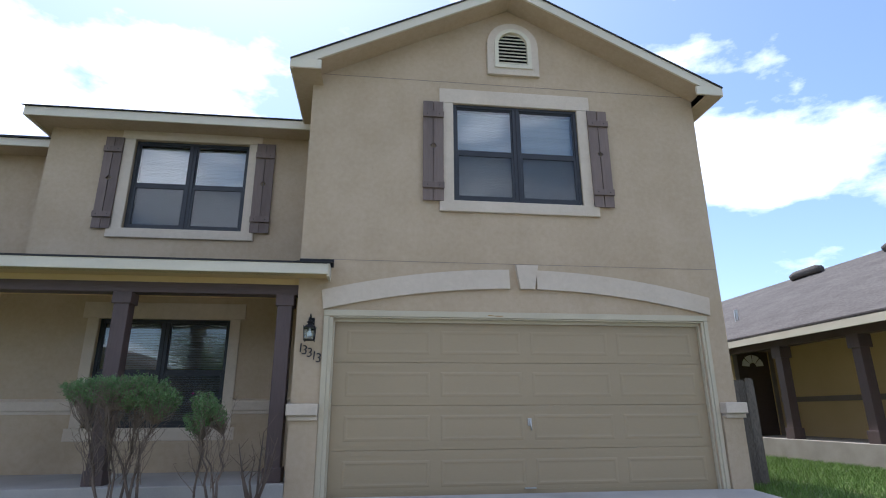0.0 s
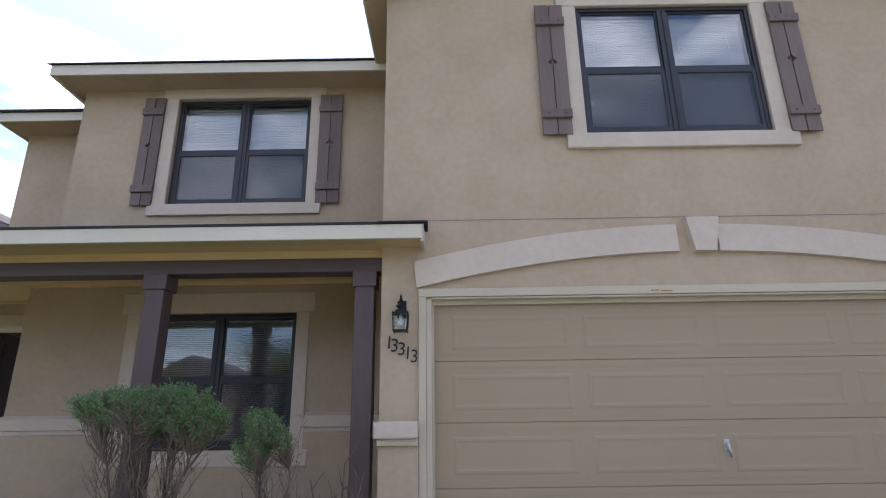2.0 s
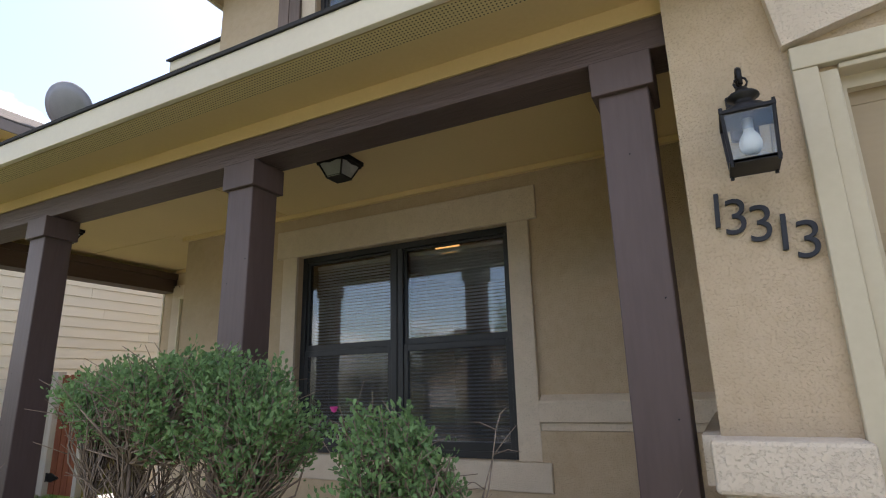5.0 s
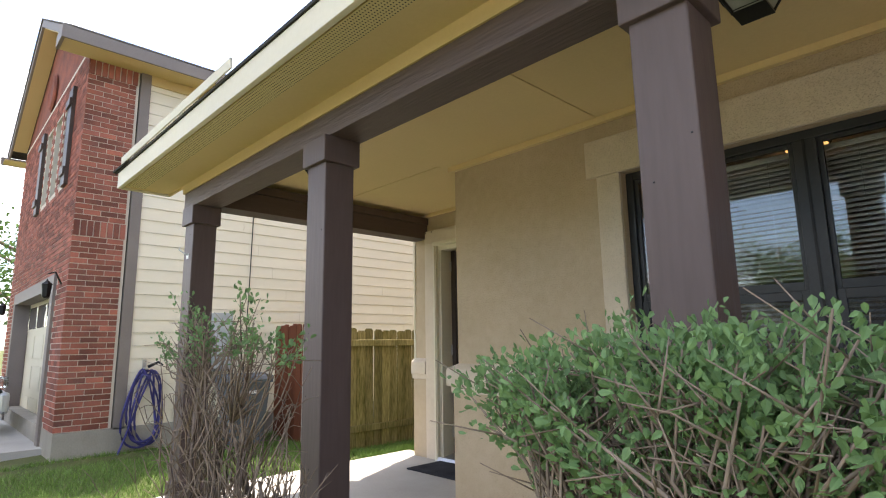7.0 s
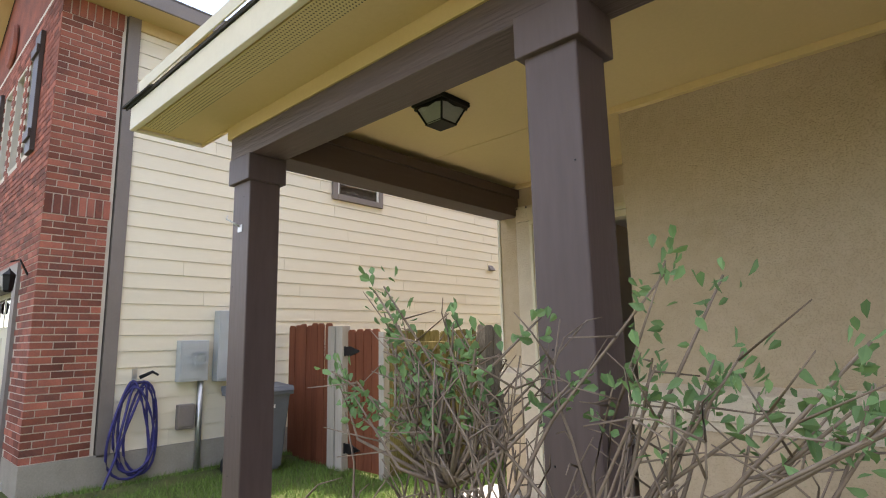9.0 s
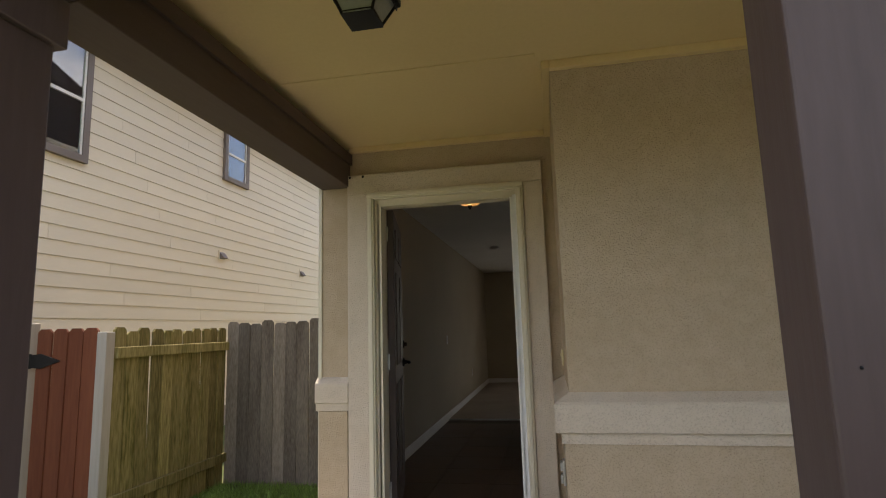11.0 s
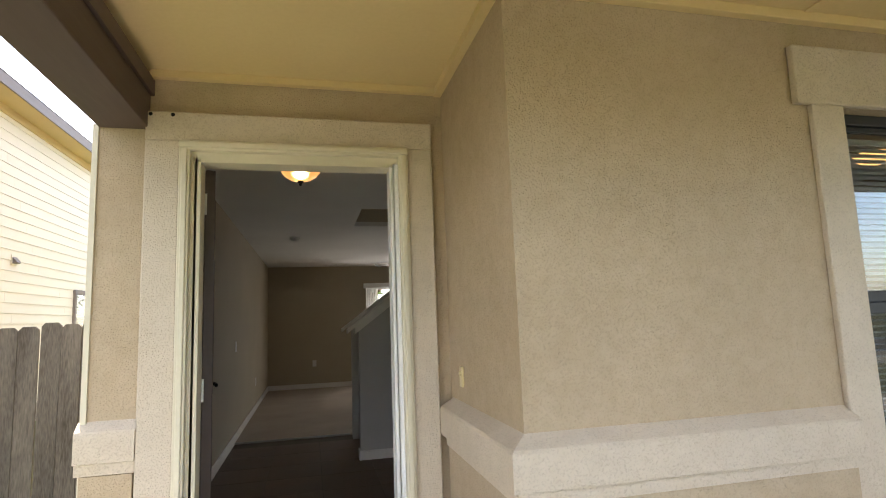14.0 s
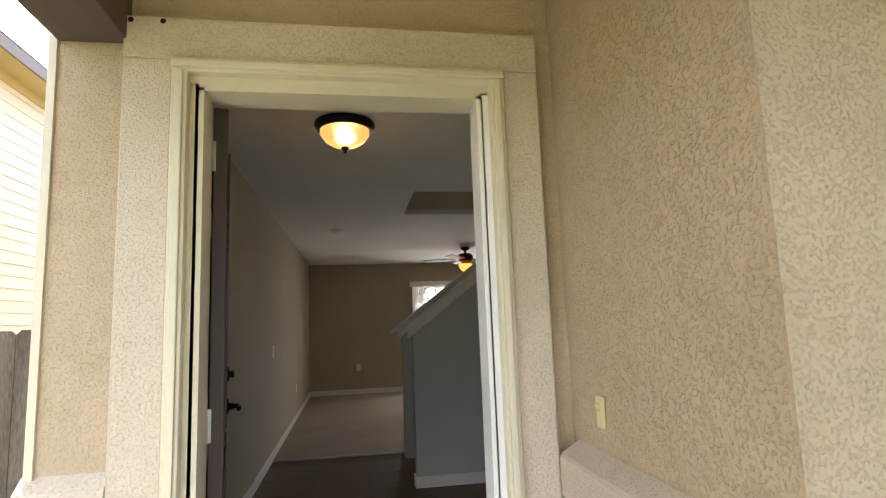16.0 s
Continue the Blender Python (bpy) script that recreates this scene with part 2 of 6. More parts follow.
GROUT = surface("tile_grout", (0.12, 0.1, 0.08), (0.17, 0.145, 0.12), 0.95, 4, 80, 0.2, 0.001)
CARPET = surface("beige_carpet", (0.38, 0.32, 0.26), (0.5, 0.43, 0.355), 1.0, 2, 220, 0.8, 0.006, spec=0.05, fine_mix=0.5)
MAT_RUBBER = surface("door_mat_fibre", (0.02, 0.021, 0.025), (0.05, 0.052, 0.06), 0.95, 6, 160, 0.8, 0.006, spec=0.1)
LEAF = surface("sage_leaf", (0.11, 0.2, 0.075), (0.215, 0.34, 0.135), 0.6, 5, 60, 0, vary=0.25, spec=0.3, islands=True)
TREE_LEAF = surface("tree_leaf", (0.04, 0.085, 0.022), (0.1, 0.165, 0.045), 0.6, 1.2, 30, 0, vary=0.35, spec=0.3, islands=True)
for leafy in (LEAF, TREE_LEAF):
    # leaves let some light through
    nt = leafy.node_tree
    b0 = nt.nodes["Principled BSDF"]
    tl = nt.nodes.new("ShaderNodeBsdfTranslucent")
    mx = nt.nodes.new("ShaderNodeMixShader")
    mx.inputs["Fac"].default_value = 0.3
    nt.links.new(b0.inputs["Base Color"].links[0].from_socket, tl.inputs["Color"])
    nt.links.new(b0.outputs["BSDF"], mx.inputs[1])
    nt.links.new(tl.outputs["BSDF"], mx.inputs[2])
    nt.links.new(mx.outputs["Shader"], nt.nodes["Material Output"].inputs["Surface"])
BARK = surface("shrub_bark", (0.09, 0.066, 0.05), (0.21, 0.16, 0.125), 0.95, 7, 90, 0.5, 0.004, spec=0.1)
TWIG = surface("bare_twig", (0.16, 0.12, 0.092), (0.29, 0.225, 0.175), 0.95, 9, 90, 0.3, 0.002, spec=0.1)
STEEL = surface("galvanised_steel", (0.42, 0.42, 0.41), (0.6, 0.6, 0.59), 0.4, 8, 120, 0.1, 0.001, metal=0.9)
GREY_BOX = surface("grey_enamel", (0.36, 0.38, 0.39), (0.43, 0.45, 0.455), 0.5, 3, 60, 0.05, 0.001)
DISH_GREY = surface("dish_grey", (0.2, 0.2, 0.205), (0.27, 0.27, 0.275), 0.5, 3, 60, 0.05, 0.001)
HOSE = surface("blue_hose_rubber", (0.02, 0.018, 0.1), (0.045, 0.04, 0.2), 0.45, 10, 80, 0.1, 0.001)
BIN_PLASTIC = surface("grey_bin_plastic", (0.09, 0.1, 0.115), (0.135, 0.145, 0.165), 0.55, 3, 80, 0.1, 0.001)
CAR_PAINT = surface("dark_car_paint", (0.012, 0.012, 0.014), (0.018, 0.018, 0.02), 0.15, 2, 40, 0, spec=0.6)
SILVER = surface("silver_bumper", (0.45, 0.45, 0.45), (0.52, 0.52, 0.52), 0.3, 2, 40, 0, metal=0.7)
TYRE = surface("tyre_rubber", (0.015, 0.015, 0.015), (0.03, 0.03, 0.03), 0.9, 5, 80, 0.2, 0.002)
HEADLIGHT = glass("headlight_glass", (0.95, 0.97, 1.0), 0.05)
BULB = surface("frosted_bulb", (0.75, 0.76, 0.75), (0.82, 0.83, 0.82), 0.4, 3, 40, 0)
ALMOND = surface("almond_plastic", (0.6, 0.5, 0.27), (0.66, 0.56, 0.32), 0.4, 3, 60, 0)
NUMBER_M = surface("number_metal", (0.02, 0.021, 0.026), (0.035, 0.036, 0.042), 0.5, 5, 60, 0, metal=0.4)
LAMP_ON = glow("lit_bowl", (1.0, 0.54, 0.17), 0.5)
LAMP_BULB = glow("lit_bulb", (1.0, 0.7, 0.36), 8.0)
LAMP_BOWL, bn, bl_, bb_ = nodes_of("amber_lamp_glass")
bb_.inputs["Base Color"].default_value = (1.0, 0.72, 0.38, 1)
bb_.inputs["Transmission Weight"].default_value = 0.75
bb_.inputs["Roughness"].default_value = 0.42
bb_.inputs["Emission Color"].default_value = (1.0, 0.45, 0.12, 1)
bb_.inputs["Emission Strength"].default_value = 0.16
LAMP_FAN = glow("lit_fan_bowl", (1.0, 0.4, 0.08), 0.3)
CURTAIN = surface("vertical_blind_fabric", (0.55, 0.53, 0.48), (0.64, 0.62, 0.57), 0.9, 4, 80, 0.1, 0.001)
GRAVEL_ROAD = surface("asphalt_road", (0.04, 0.04, 0.042), (0.075, 0.074, 0.072), 0.95, 2, 90, 0.4, 0.006, spec=0.2)
FLOWER = surface("magenta_petal", (0.4, 0.03, 0.18), (0.55, 0.06, 0.28), 0.6, 30, 90, 0)
SOFFIT_M, fn, fl, fb = nodes_of("perforated_soffit")
f_pos = fn.new("ShaderNodeNewGeometry")
f_map = fn.new("ShaderNodeMapping")
f_map.inputs["Scale"].default_value = (62, 62, 0)
f_v = fn.new("ShaderNodeTexVoronoi")
f_v.inputs["Scale"].default_value, f_v.inputs["Randomness"].default_value = 1.0, 0.0
f_r = fn.new("ShaderNodeValToRGB")
f_r.color_ramp.elements[0].position, f_r.color_ramp.elements[1].position = 0.2, 0.27
f_r.color_ramp.elements[0].color, f_r.color_ramp.elements[1].color = (0.05, 0.04, 0.02, 1), (0.56, 0.46, 0.24, 1)
fl.new(f_pos.outputs["Position"], f_map.inputs["Vector"])
fl.new(f_map.outputs["Vector"], f_v.inputs["Vector"])
fl.new(f_v.outputs["Distance"], f_r.inputs["Fac"])
fl.new(f_r.outputs["Color"], fb.inputs["Base Color"])
fb.inputs["Roughness"].default_value = 0.7


# ---- building blocks ----
def finish(name, bm, material, parent=None, smooth=False):
    me = bpy.data.meshes.new(name)
    bmesh.ops.recalc_face_normals(bm, faces=bm.faces)
    if smooth:
        for f in bm.faces:
            f.smooth = True
    bm.to_mesh(me)
    bm.free()
    me.materials.append(material)
    ob = new(name, me)
    if parent:
        adopt(ob, parent)
    return ob


def world_of(ob):
    m = ob.matrix_basis
    return world_of(ob.parent) @ ob.matrix_parent_inverse @ m if ob.parent else m


def adopt(ob, parent):
    """Makes ob a part of parent and leaves it where it is."""
    ob.parent = parent
    ob.matrix_parent_inverse = world_of(parent).inverted()


def part(name, bm, material, parent, label="", smooth=False):
    ob = finish(name, bm, material, parent, smooth)
    return tagged(ob, label) if label else ob


def thing(name, label, category, at=(0, 0, 0), group="", kind=""):
    ob = new(name)
    ob.empty_display_size = 0.1
    ob.location = at
    return tagged(ob, label, category, group, kind)


def solid(name, bm, material, label, category, kind="", group="", smooth=False):
    return tagged(finish(name, bm, material, None, smooth), label, category, group, kind)


def setting(name, bm, material, label, category):
    return solid(name, bm, material, label, category, "structure")


def B(*boxes, bevel=0.0, bm=None):
    """Boxes (x0, x1, y0, y1, z0, z1) in one bmesh, with worn edges if bevel is given."""
    bm = bm or bmesh.new()
    for x0, x1, y0, y1, z0, z1 in boxes:
        r = bmesh.ops.create_cube(bm, size=1)
        for v in r["verts"]:
            v.co = Vector(((x0 + x1) / 2 + v.co.x * (x1 - x0), (y0 + y1) / 2 + v.co.y * (y1 - y0), (z0 + z1) / 2 + v.co.z * (z1 - z0)))
        if bevel:
            es = list({e for v in r["verts"] for e in v.link_edges})
            bmesh.ops.bevel(bm, geom=es, offset=bevel, segments=2, affect="EDGES", profile=0.5)
    return bm


def prism(poly, axis, d0, d1, bm=None):
    """A polygon given in the plane across axis, drawn out from d0 to d1 along it."""
    bm = bm or bmesh.new()
    put = {"x": lambda u, v, d: (d, u, v), "y": lambda u, v, d: (u, d, v), "z": lambda u, v, d: (u, v, d)}[axis]
    a = [bm.verts.new(put(u, v, d0)) for u, v in poly]
    b = [bm.verts.new(put(u, v, d1)) for u, v in poly]
    n = len(poly)
    bm.faces.new(a)
    bm.faces.new(b[::-1])
    for i in range(n):
        bm.faces.new((a[i], a[(i + 1) % n], b[(i + 1) % n], b[i]))
    return bm


def panel_wall(axis, a0, a1, z0, z1, d0, d1, holes=()):
    """A wall along axis, thick from d0 to d1, with real openings (a0, a1, z0, z1)."""
    us = sorted({a0, a1, *(h[0] for h in holes), *(h[1] for h in holes)})
    vs = sorted({z0, z1, *(h[2] for h in holes), *(h[3] for h in holes)})
    us, vs = [u for u in us if a0 <= u <= a1], [v for v in vs if z0 <= v <= z1]
    bm = bmesh.new()
    full = lambda i, j: (0 <= i < len(us) - 1 and 0 <= j < len(vs) - 1 and not any(
        h[0] - 1e-6 <= us[i] and us[i + 1] <= h[1] + 1e-6 and h[2] - 1e-6 <= vs[j] and vs[j + 1] <= h[3] + 1e-6 for h in holes))
    made = {}

    def vert(i, j, d):
        if (i, j, d) not in made:
            made[i, j, d] = bm.verts.new((us[i], d, vs[j]) if axis == "x" else (d, us[i], vs[j]))
        return made[i, j, d]
    for i in range(len(us) - 1):
        for j in range(len(vs) - 1):
            if not full(i, j):
                continue
            for d in (d0, d1):
                bm.faces.new([vert(*k, d) for k in ((i, j), (i + 1, j), (i + 1, j + 1), (i, j + 1))])
            for (p, q), near in ((((i, j), (i + 1, j)), (i, j - 1)), (((i, j + 1), (i + 1, j + 1)), (i, j + 1)),
                                 (((i, j), (i, j + 1)), (i - 1, j)), (((i + 1, j), (i + 1, j + 1)), (i + 1, j))):
                if not full(*near):
                    bm.faces.new((vert(*p, d0), vert(*q, d0), vert(*q, d1), vert(*p, d1)))
    return bm


def tube(bm, pts, r0, r1, sides=6, closed=False):
    """A tapering round rod through pts."""
    rings = []
    n = len(pts)
    for i, p in enumerate(pts):
        p = Vector(p)
        t = (Vector(pts[min(i + 1, n - 1)]) - Vector(pts[max(i - 1, 0)])).normalized()
        if closed:
            t = (Vector(pts[(i + 1) % n]) - Vector(pts[i - 1])).normalized()
        s = t.orthogonal().normalized() if abs(t.z) > 0.95 else t.cross(Vector((0, 0, 1))).normalized()
        u = t.cross(s)
        r = r0 + (r1 - r0) * i / max(n - 1, 1)
        rings.append([bm.verts.new(p + r * (math.cos(2 * math.pi * k / sides) * s + math.sin(2 * math.pi * k / sides) * u)) for k in range(sides)])
    for i in range(n if closed else n - 1):
        a, b = rings[i], rings[(i + 1) % n]
        for k in range(sides):
            bm.faces.new((a[k], a[(k + 1) % sides], b[(k + 1) % sides], b[k]))
    if not closed:
        bm.faces.new(rings[0])
        bm.faces.new(rings[-1][::-1])
    return bm


def turned(profile, at, sides=24, bm=None, flip=False):
    """A lathe shape: (radius, height) pairs about a vertical axis at a place."""
    bm = bm or bmesh.new()
    x, y, z = at
    rings = []
    for r, h in profile:
        if r < 1e-5:
            rings.append([bm.verts.new((x, y, z + h))])
        else:
            rings.append([bm.verts.new((x + r * math.cos(2 * math.pi * k / sides), y + r * math.sin(2 * math.pi * k / sides), z + h)) for k in range(sides)])
    for a, b in zip(rings, rings[1:]):
        for k in range(sides):
            q = [a[k % len(a)], a[(k + 1) % len(a)], b[(k + 1) % len(b)], b[k % len(b)]]
            q = list(dict.fromkeys(q))
            if len(q) > 2:
                bm.faces.new(q)
    return bm


def piece(name, me, parent, m, label=""):
    """One piece of many: an object of its own on shared mesh data."""
    ob = new(name, me)
    adopt(ob, parent)
    ob.matrix_basis = m
    return ob


def mesh_of(name, bm, material):
    me = bpy.data.meshes.new(name)
    bmesh.ops.recalc_face_normals(bm, faces=bm.faces)
    bm.to_mesh(me)
    bm.free()
    me.materials.append(material)
    return me


# ---- ground ----
def ground_z(x, y):
    z = -0.1 - 0.05 * min(max(-y, 0), 12)
    return z - (0.06 if -9.6 < x < -6.1 else 0.0)


gx = [-1500, -300, -80, -40, -25, -16, -12, -9.7, -9.4, -7.5, -6.2, -6.0, -4, -2, 0, 2, 4, 5.9, 7, 9, 11, 14, 20, 40, 80, 300, 1500]
gy = [-1500, -300, -80, -45, -30, -24, -19, -15, -12, -9, -6, -4, -2, -1, 0, 1, 3, 5, 8, 12, 20, 40, 80, 300, 1500]
bm = bmesh.new()
gv = [[bm.verts.new((x, y, ground_z(x, y))) for x in gx] for y in gy]
for j in range(len(gy) - 1):
    for i in range(len(gx) - 1):
        bm.faces.new((gv[j][i], gv[j][i + 1], gv[j + 1][i + 1], gv[j + 1][i]))
ground = setting("ground", bm, GRASS_SOIL, "short green lawn over bare soil between the houses", "lawn")

bm = bmesh.new()
for k in range(4):
    y1, y0 = -0.03 - 3.0 * k, -0.03 - 3.0 * k - 2.985
    prism([(y0, ground_z(0, y0) - 0.1), (y1, ground_z(0, y1) - 0.1), (y1, ground_z(0, y1) + 0.085), (y0, ground_z(0, y0) + 0.085)], "x", 0.32, 5.78, bm)
setting("driveway", bm, CONCRETE, "pale concrete driveway slabs sloping to the street", "driveway")
setting("road", B((-300, 300, -23, -14.5, -0.75, -0.66)), GRAVEL_ROAD, "grey asphalt street in front of the houses", "road")
setting("pavement", B((-300, 300, -14.5, -14.3, -0.8, -0.52), (-300, 300, -13.6, -12.2, -0.8, -0.62)), CONCRETE, "pale concrete kerb and pavement along the street", "pavement")
setting("planting_bed", B((-5.0, 0.3, -1.0, -0.06, -0.2, -0.07)), MULCH, "bare brown soil bed along the porch", "bed")
porch_slab = setting("porch_floor", B((-6.05, 0.15, -0.05, 2.6, -0.3, 0.14), bevel=0.012), CONCRETE, "smooth pale concrete porch slab", "floor")
setting("nb_driveway", B((-15.2, -10.4, -12, 0.0, -0.5, -0.02)), CONCRETE, "pale concrete driveway of the brick house", "driveway")

# ---- the house: walls ----
C0 = 2.61            # inside ceiling
wall_front = setting("wall_garage_front", panel_wall("x", 0.15, 5.82, -0.25, 5.46, 0.0, 0.16,
                     [(0.6, 5.46, -0.25, 2.06), (2.13, 3.96, 3.66, 5.16)]), STUCCO, "tan stucco front wall of the garage gable", "wall")
part("gable", prism([(0.15, 5.46), (5.82, 5.46), (2.985, 6.86)], "y", 0.0, 0.16), STUCCO, wall_front)
for z in (2.79, 5.515):
    part("control_joint", B((0.16, 5.81, -0.004, 0.01, z - 0.0025, z + 0.0025)), NB_TRIM, wall_front, "thin dark joint in the stucco")
setting("wall_garage_left", panel_wall("y", 0.16, 1.56, -0.25, 5.46, 0.15, 0.31), STUCCO, "tan stucco side wall beside the porch", "wall")
setting("wall_garage_right", panel_wall("y", 0.16, 12.0, -0.25, 5.46, 5.66, 5.82), STUCCO, "tan stucco side wall of the garage", "wall")
setting("wall_garage_inner", panel_wall("y", 1.76, 12.0, -0.25, 5.46, 0.15, 0.31), WALL_INSIDE, "painted wall between garage and house", "wall")
wall_living = setting("wall_living_front", panel_wall("x", -4.04, 0.15, -0.25, 5.3, 1.56, 1.76,
                      [(-2.85, -1.02, 0.72, 2.24), (-2.77, -1.01, 3.62, 5.12)]), STUCCO, "tan stucco wall behind the porch and above it", "wall")
setting("wall_porch_corner", panel_wall("x", -4.235, -4.04, -0.25, 2.9, 1.56, 1.76), STUCCO, "tan stucco wall at the porch corner", "wall")
setting("wall_entry_side", panel_wall("y", 1.76, 2.47, -0.25, 2.66, -4.235, -4.01), STUCCO, "tan stucco return wall beside the front door", "wall")
setting("wall_upper_return", panel_wall("y", 1.76, 2.65, 2.66, 5.3, -4.04, -3.9), STUCCO, "tan stucco return of the upper storey", "wall")
setting("wall_entry", panel_wall("x", -5.76, -4.235, -0.25, 2.9, 2.47, 2.61, [(-5.42, -4.45, -0.25, 2.25)]), STUCCO, "tan stucco wall round the front door", "wall")
setting("wall_upper_left", panel_wall("x", -5.6, -3.9, 2.9, 5.3, 2.65, 2.79), STUCCO, "tan stucco upper wall above the entry", "wall")
setting("wall_house_left", panel_wall("y", 2.61, 12.0, -0.25, 3.3, -5.76, -5.725), STUCCO, "tan stucco side wall of the house", "wall")
setting("wall_house_left_upper", panel_wall("y", 2.79, 12.0, 3.3, 5.3, -5.6, -5.565), STUCCO, "tan stucco upper side wall of the house", "wall")
setting("corner_trim", B((-5.782, -5.76, 2.46, 2.54, -0.2, 2.36)), PAINT_CREAM, "cream corner board at the house corner", "trim")
setting("wall_house_back", panel_wall("x", -5.76, 5.82, -0.25, 5.46, 12.0, 12.16, [(-3.9, -1.9, 0.1, 2.45)]), STUCCO, "tan stucco back wall", "wall")

# plinth: the wall stands a little prouder below the moulded bands
for nm, x0, x1, zt in (("plinth_living_left", -4.263, -3.0, 0.9), ("plinth_living_right", -0.87, 0.15, 0.9), ("plinth_living_middle", -3.0, -0.87, 0.56)):
    setting(nm, B((x0, x1, 1.532, 1.56, -0.2, zt)), STUCCO, "tan stucco lower wall below the moulded band", "wall")
setting("plinth_side", B((-4.263, -4.235, 1.56, 2.44, -0.2, 0.9)), STUCCO, "tan stucco lower wall beside the door", "wall")
setting("plinth_left_pier", B((-5.772, -5.58, 2.445, 2.47, -0.2, 0.9)), STUCCO, "tan stucco lower pier beside the door", "wall")


def band_profile(u, o):
    """Outline of the moulded stucco band: sloping top, face, and a smaller step under it."""
    return [(u, 1.11), (u + o * 0.06, 1.075), (u + o * 0.066, 1.065), (u + o * 0.066, 0.953), (u + o * 0.042, 0.947), (u + o * 0.04, 0.903), (u, 0.898)]


bm = bmesh.new()
bp = [(0.0, 1.11), (0.06, 1.075), (0.066, 1.065), (0.066, 0.953), (0.042, 0.947), (0.04, 0.903), (0.0, 0.898)]
br = [[bm.verts.new((x - o * ox, y - o * oy, z)) for o, z in bp] for x, y, ox, oy in ((-3.0, 1.56, 0, 1), (-4.235, 1.56, 1, 1), (-4.235, 2.43, 1, 0))]
for p, q in zip(br, br[1:]):
    for k in range(7):
        bm.faces.new((p[k], p[(k + 1) % 7], q[(k + 1) % 7], q[k]))
bm.faces.new(br[0])
bm.faces.new(br[2])
setting("band_living_left", bm, STUCCO_TRIM, "pale stucco moulded band wrapping from window to door", "trim")
setting("band_living_right", prism(band_profile(1.56, -1), "x", 0.15, -0.86), STUCCO_TRIM, "pale stucco moulded band beside the porch window", "trim")
setting("band_left_pier", prism(band_profile(2.47, -0.7), "x", -5.57, -5.79), STUCCO_TRIM, "pale stucco band block on the pier by the door", "trim")

# garage piers with bands
for name, x0, x1, w0, w1 in (("pier_left", 0.125, 0.484, 0.155, 0.484), ("pier_right", 5.56, 5.86, 5.56, 5.835)):
    p = thing(name, "tan stucco garage pier with a pale moulded band", "pier", (x0, 0, -0.2), kind="structure")
    part("base", B((w0, w1, -0.06, 0.0, -0.25, 0.84)), STUCCO, p)
    part("band", B((x0, x1, -0.15, 0.0, 0.875, 1.01), bevel=0.012), STUCCO_TRIM, p, "pale stucco band")
    part("step", B((x0 + 0.02, x1 - 0.004, -0.1, 0.0, 0.82, 0.875), bevel=0.006), STUCCO_TRIM, p)
setting("band_garage_side", B((0.1, 0.15, 0.0, 1.53, 0.875, 1.01)), STUCCO_TRIM, "pale stucco band on the garage side wall", "trim")

# arch over the garage door
def arc(z_end, z_mid, x0=0.47, x1=5.6, n=28):
    return [(x0 + (x1 - x0) * i / n, z_mid - (z_mid - z_end) * (2 * i / n - 1) ** 2) for i in range(n + 1)]


arch = thing("garage_arch", "pale stucco arch with a keystone over the garage door", "arch", (3.03, 0, 2.2), kind="structure")
half = lambda p, a, b: [q for q in p if a <= q[0] <= b]
low, top = arc(2.143, 2.45), arc(2.38, 2.705, 0.44, 5.62)
for a, b in ((0, 3.0), (3.16, 6)):
    part("moulding", prism(half(low, a, b) + half(top, a, b)[::-1], "y", -0.045, 0.0), STUCCO_TRIM, arch)
part("keystone", prism([(2.985, 2.445), (3.175, 2.445), (3.235, 2.765), (2.935, 2.765)], "y", -0.075, 0.0), STUCCO_TRIM, arch, "wedge keystone")

# garage door and its frame
gframe = thing("garage_door_frame", "cream painted timber frame round the garage door", "door frame", (3.03, 0, 0), kind="structure")
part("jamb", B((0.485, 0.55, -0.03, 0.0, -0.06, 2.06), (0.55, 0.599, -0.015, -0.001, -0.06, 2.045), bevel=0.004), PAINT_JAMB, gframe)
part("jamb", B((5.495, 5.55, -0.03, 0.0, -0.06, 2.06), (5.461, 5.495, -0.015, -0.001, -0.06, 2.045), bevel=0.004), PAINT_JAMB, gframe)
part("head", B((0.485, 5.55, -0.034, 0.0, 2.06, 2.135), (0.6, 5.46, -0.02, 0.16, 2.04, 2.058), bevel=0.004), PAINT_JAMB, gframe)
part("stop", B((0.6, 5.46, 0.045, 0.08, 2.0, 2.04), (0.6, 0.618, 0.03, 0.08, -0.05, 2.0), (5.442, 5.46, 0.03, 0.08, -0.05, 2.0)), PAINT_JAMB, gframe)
part("rust_stain", B((2.55, 2.62, -0.037, -0.034, 2.085, 2.095), (2.64, 2.74, -0.037, -0.034, 2.08, 2.09)), surface("rust", (0.2, 0.09, 0.02), (0.4, 0.25, 0.08), 0.9, 30, 80, 0), gframe, "rusty nail marks")
gdoor = thing("garage_door", "tan sectional garage door with pressed panels, shut", "garage door", (3.03, 0.1, -0.05))
SEC = 0.515
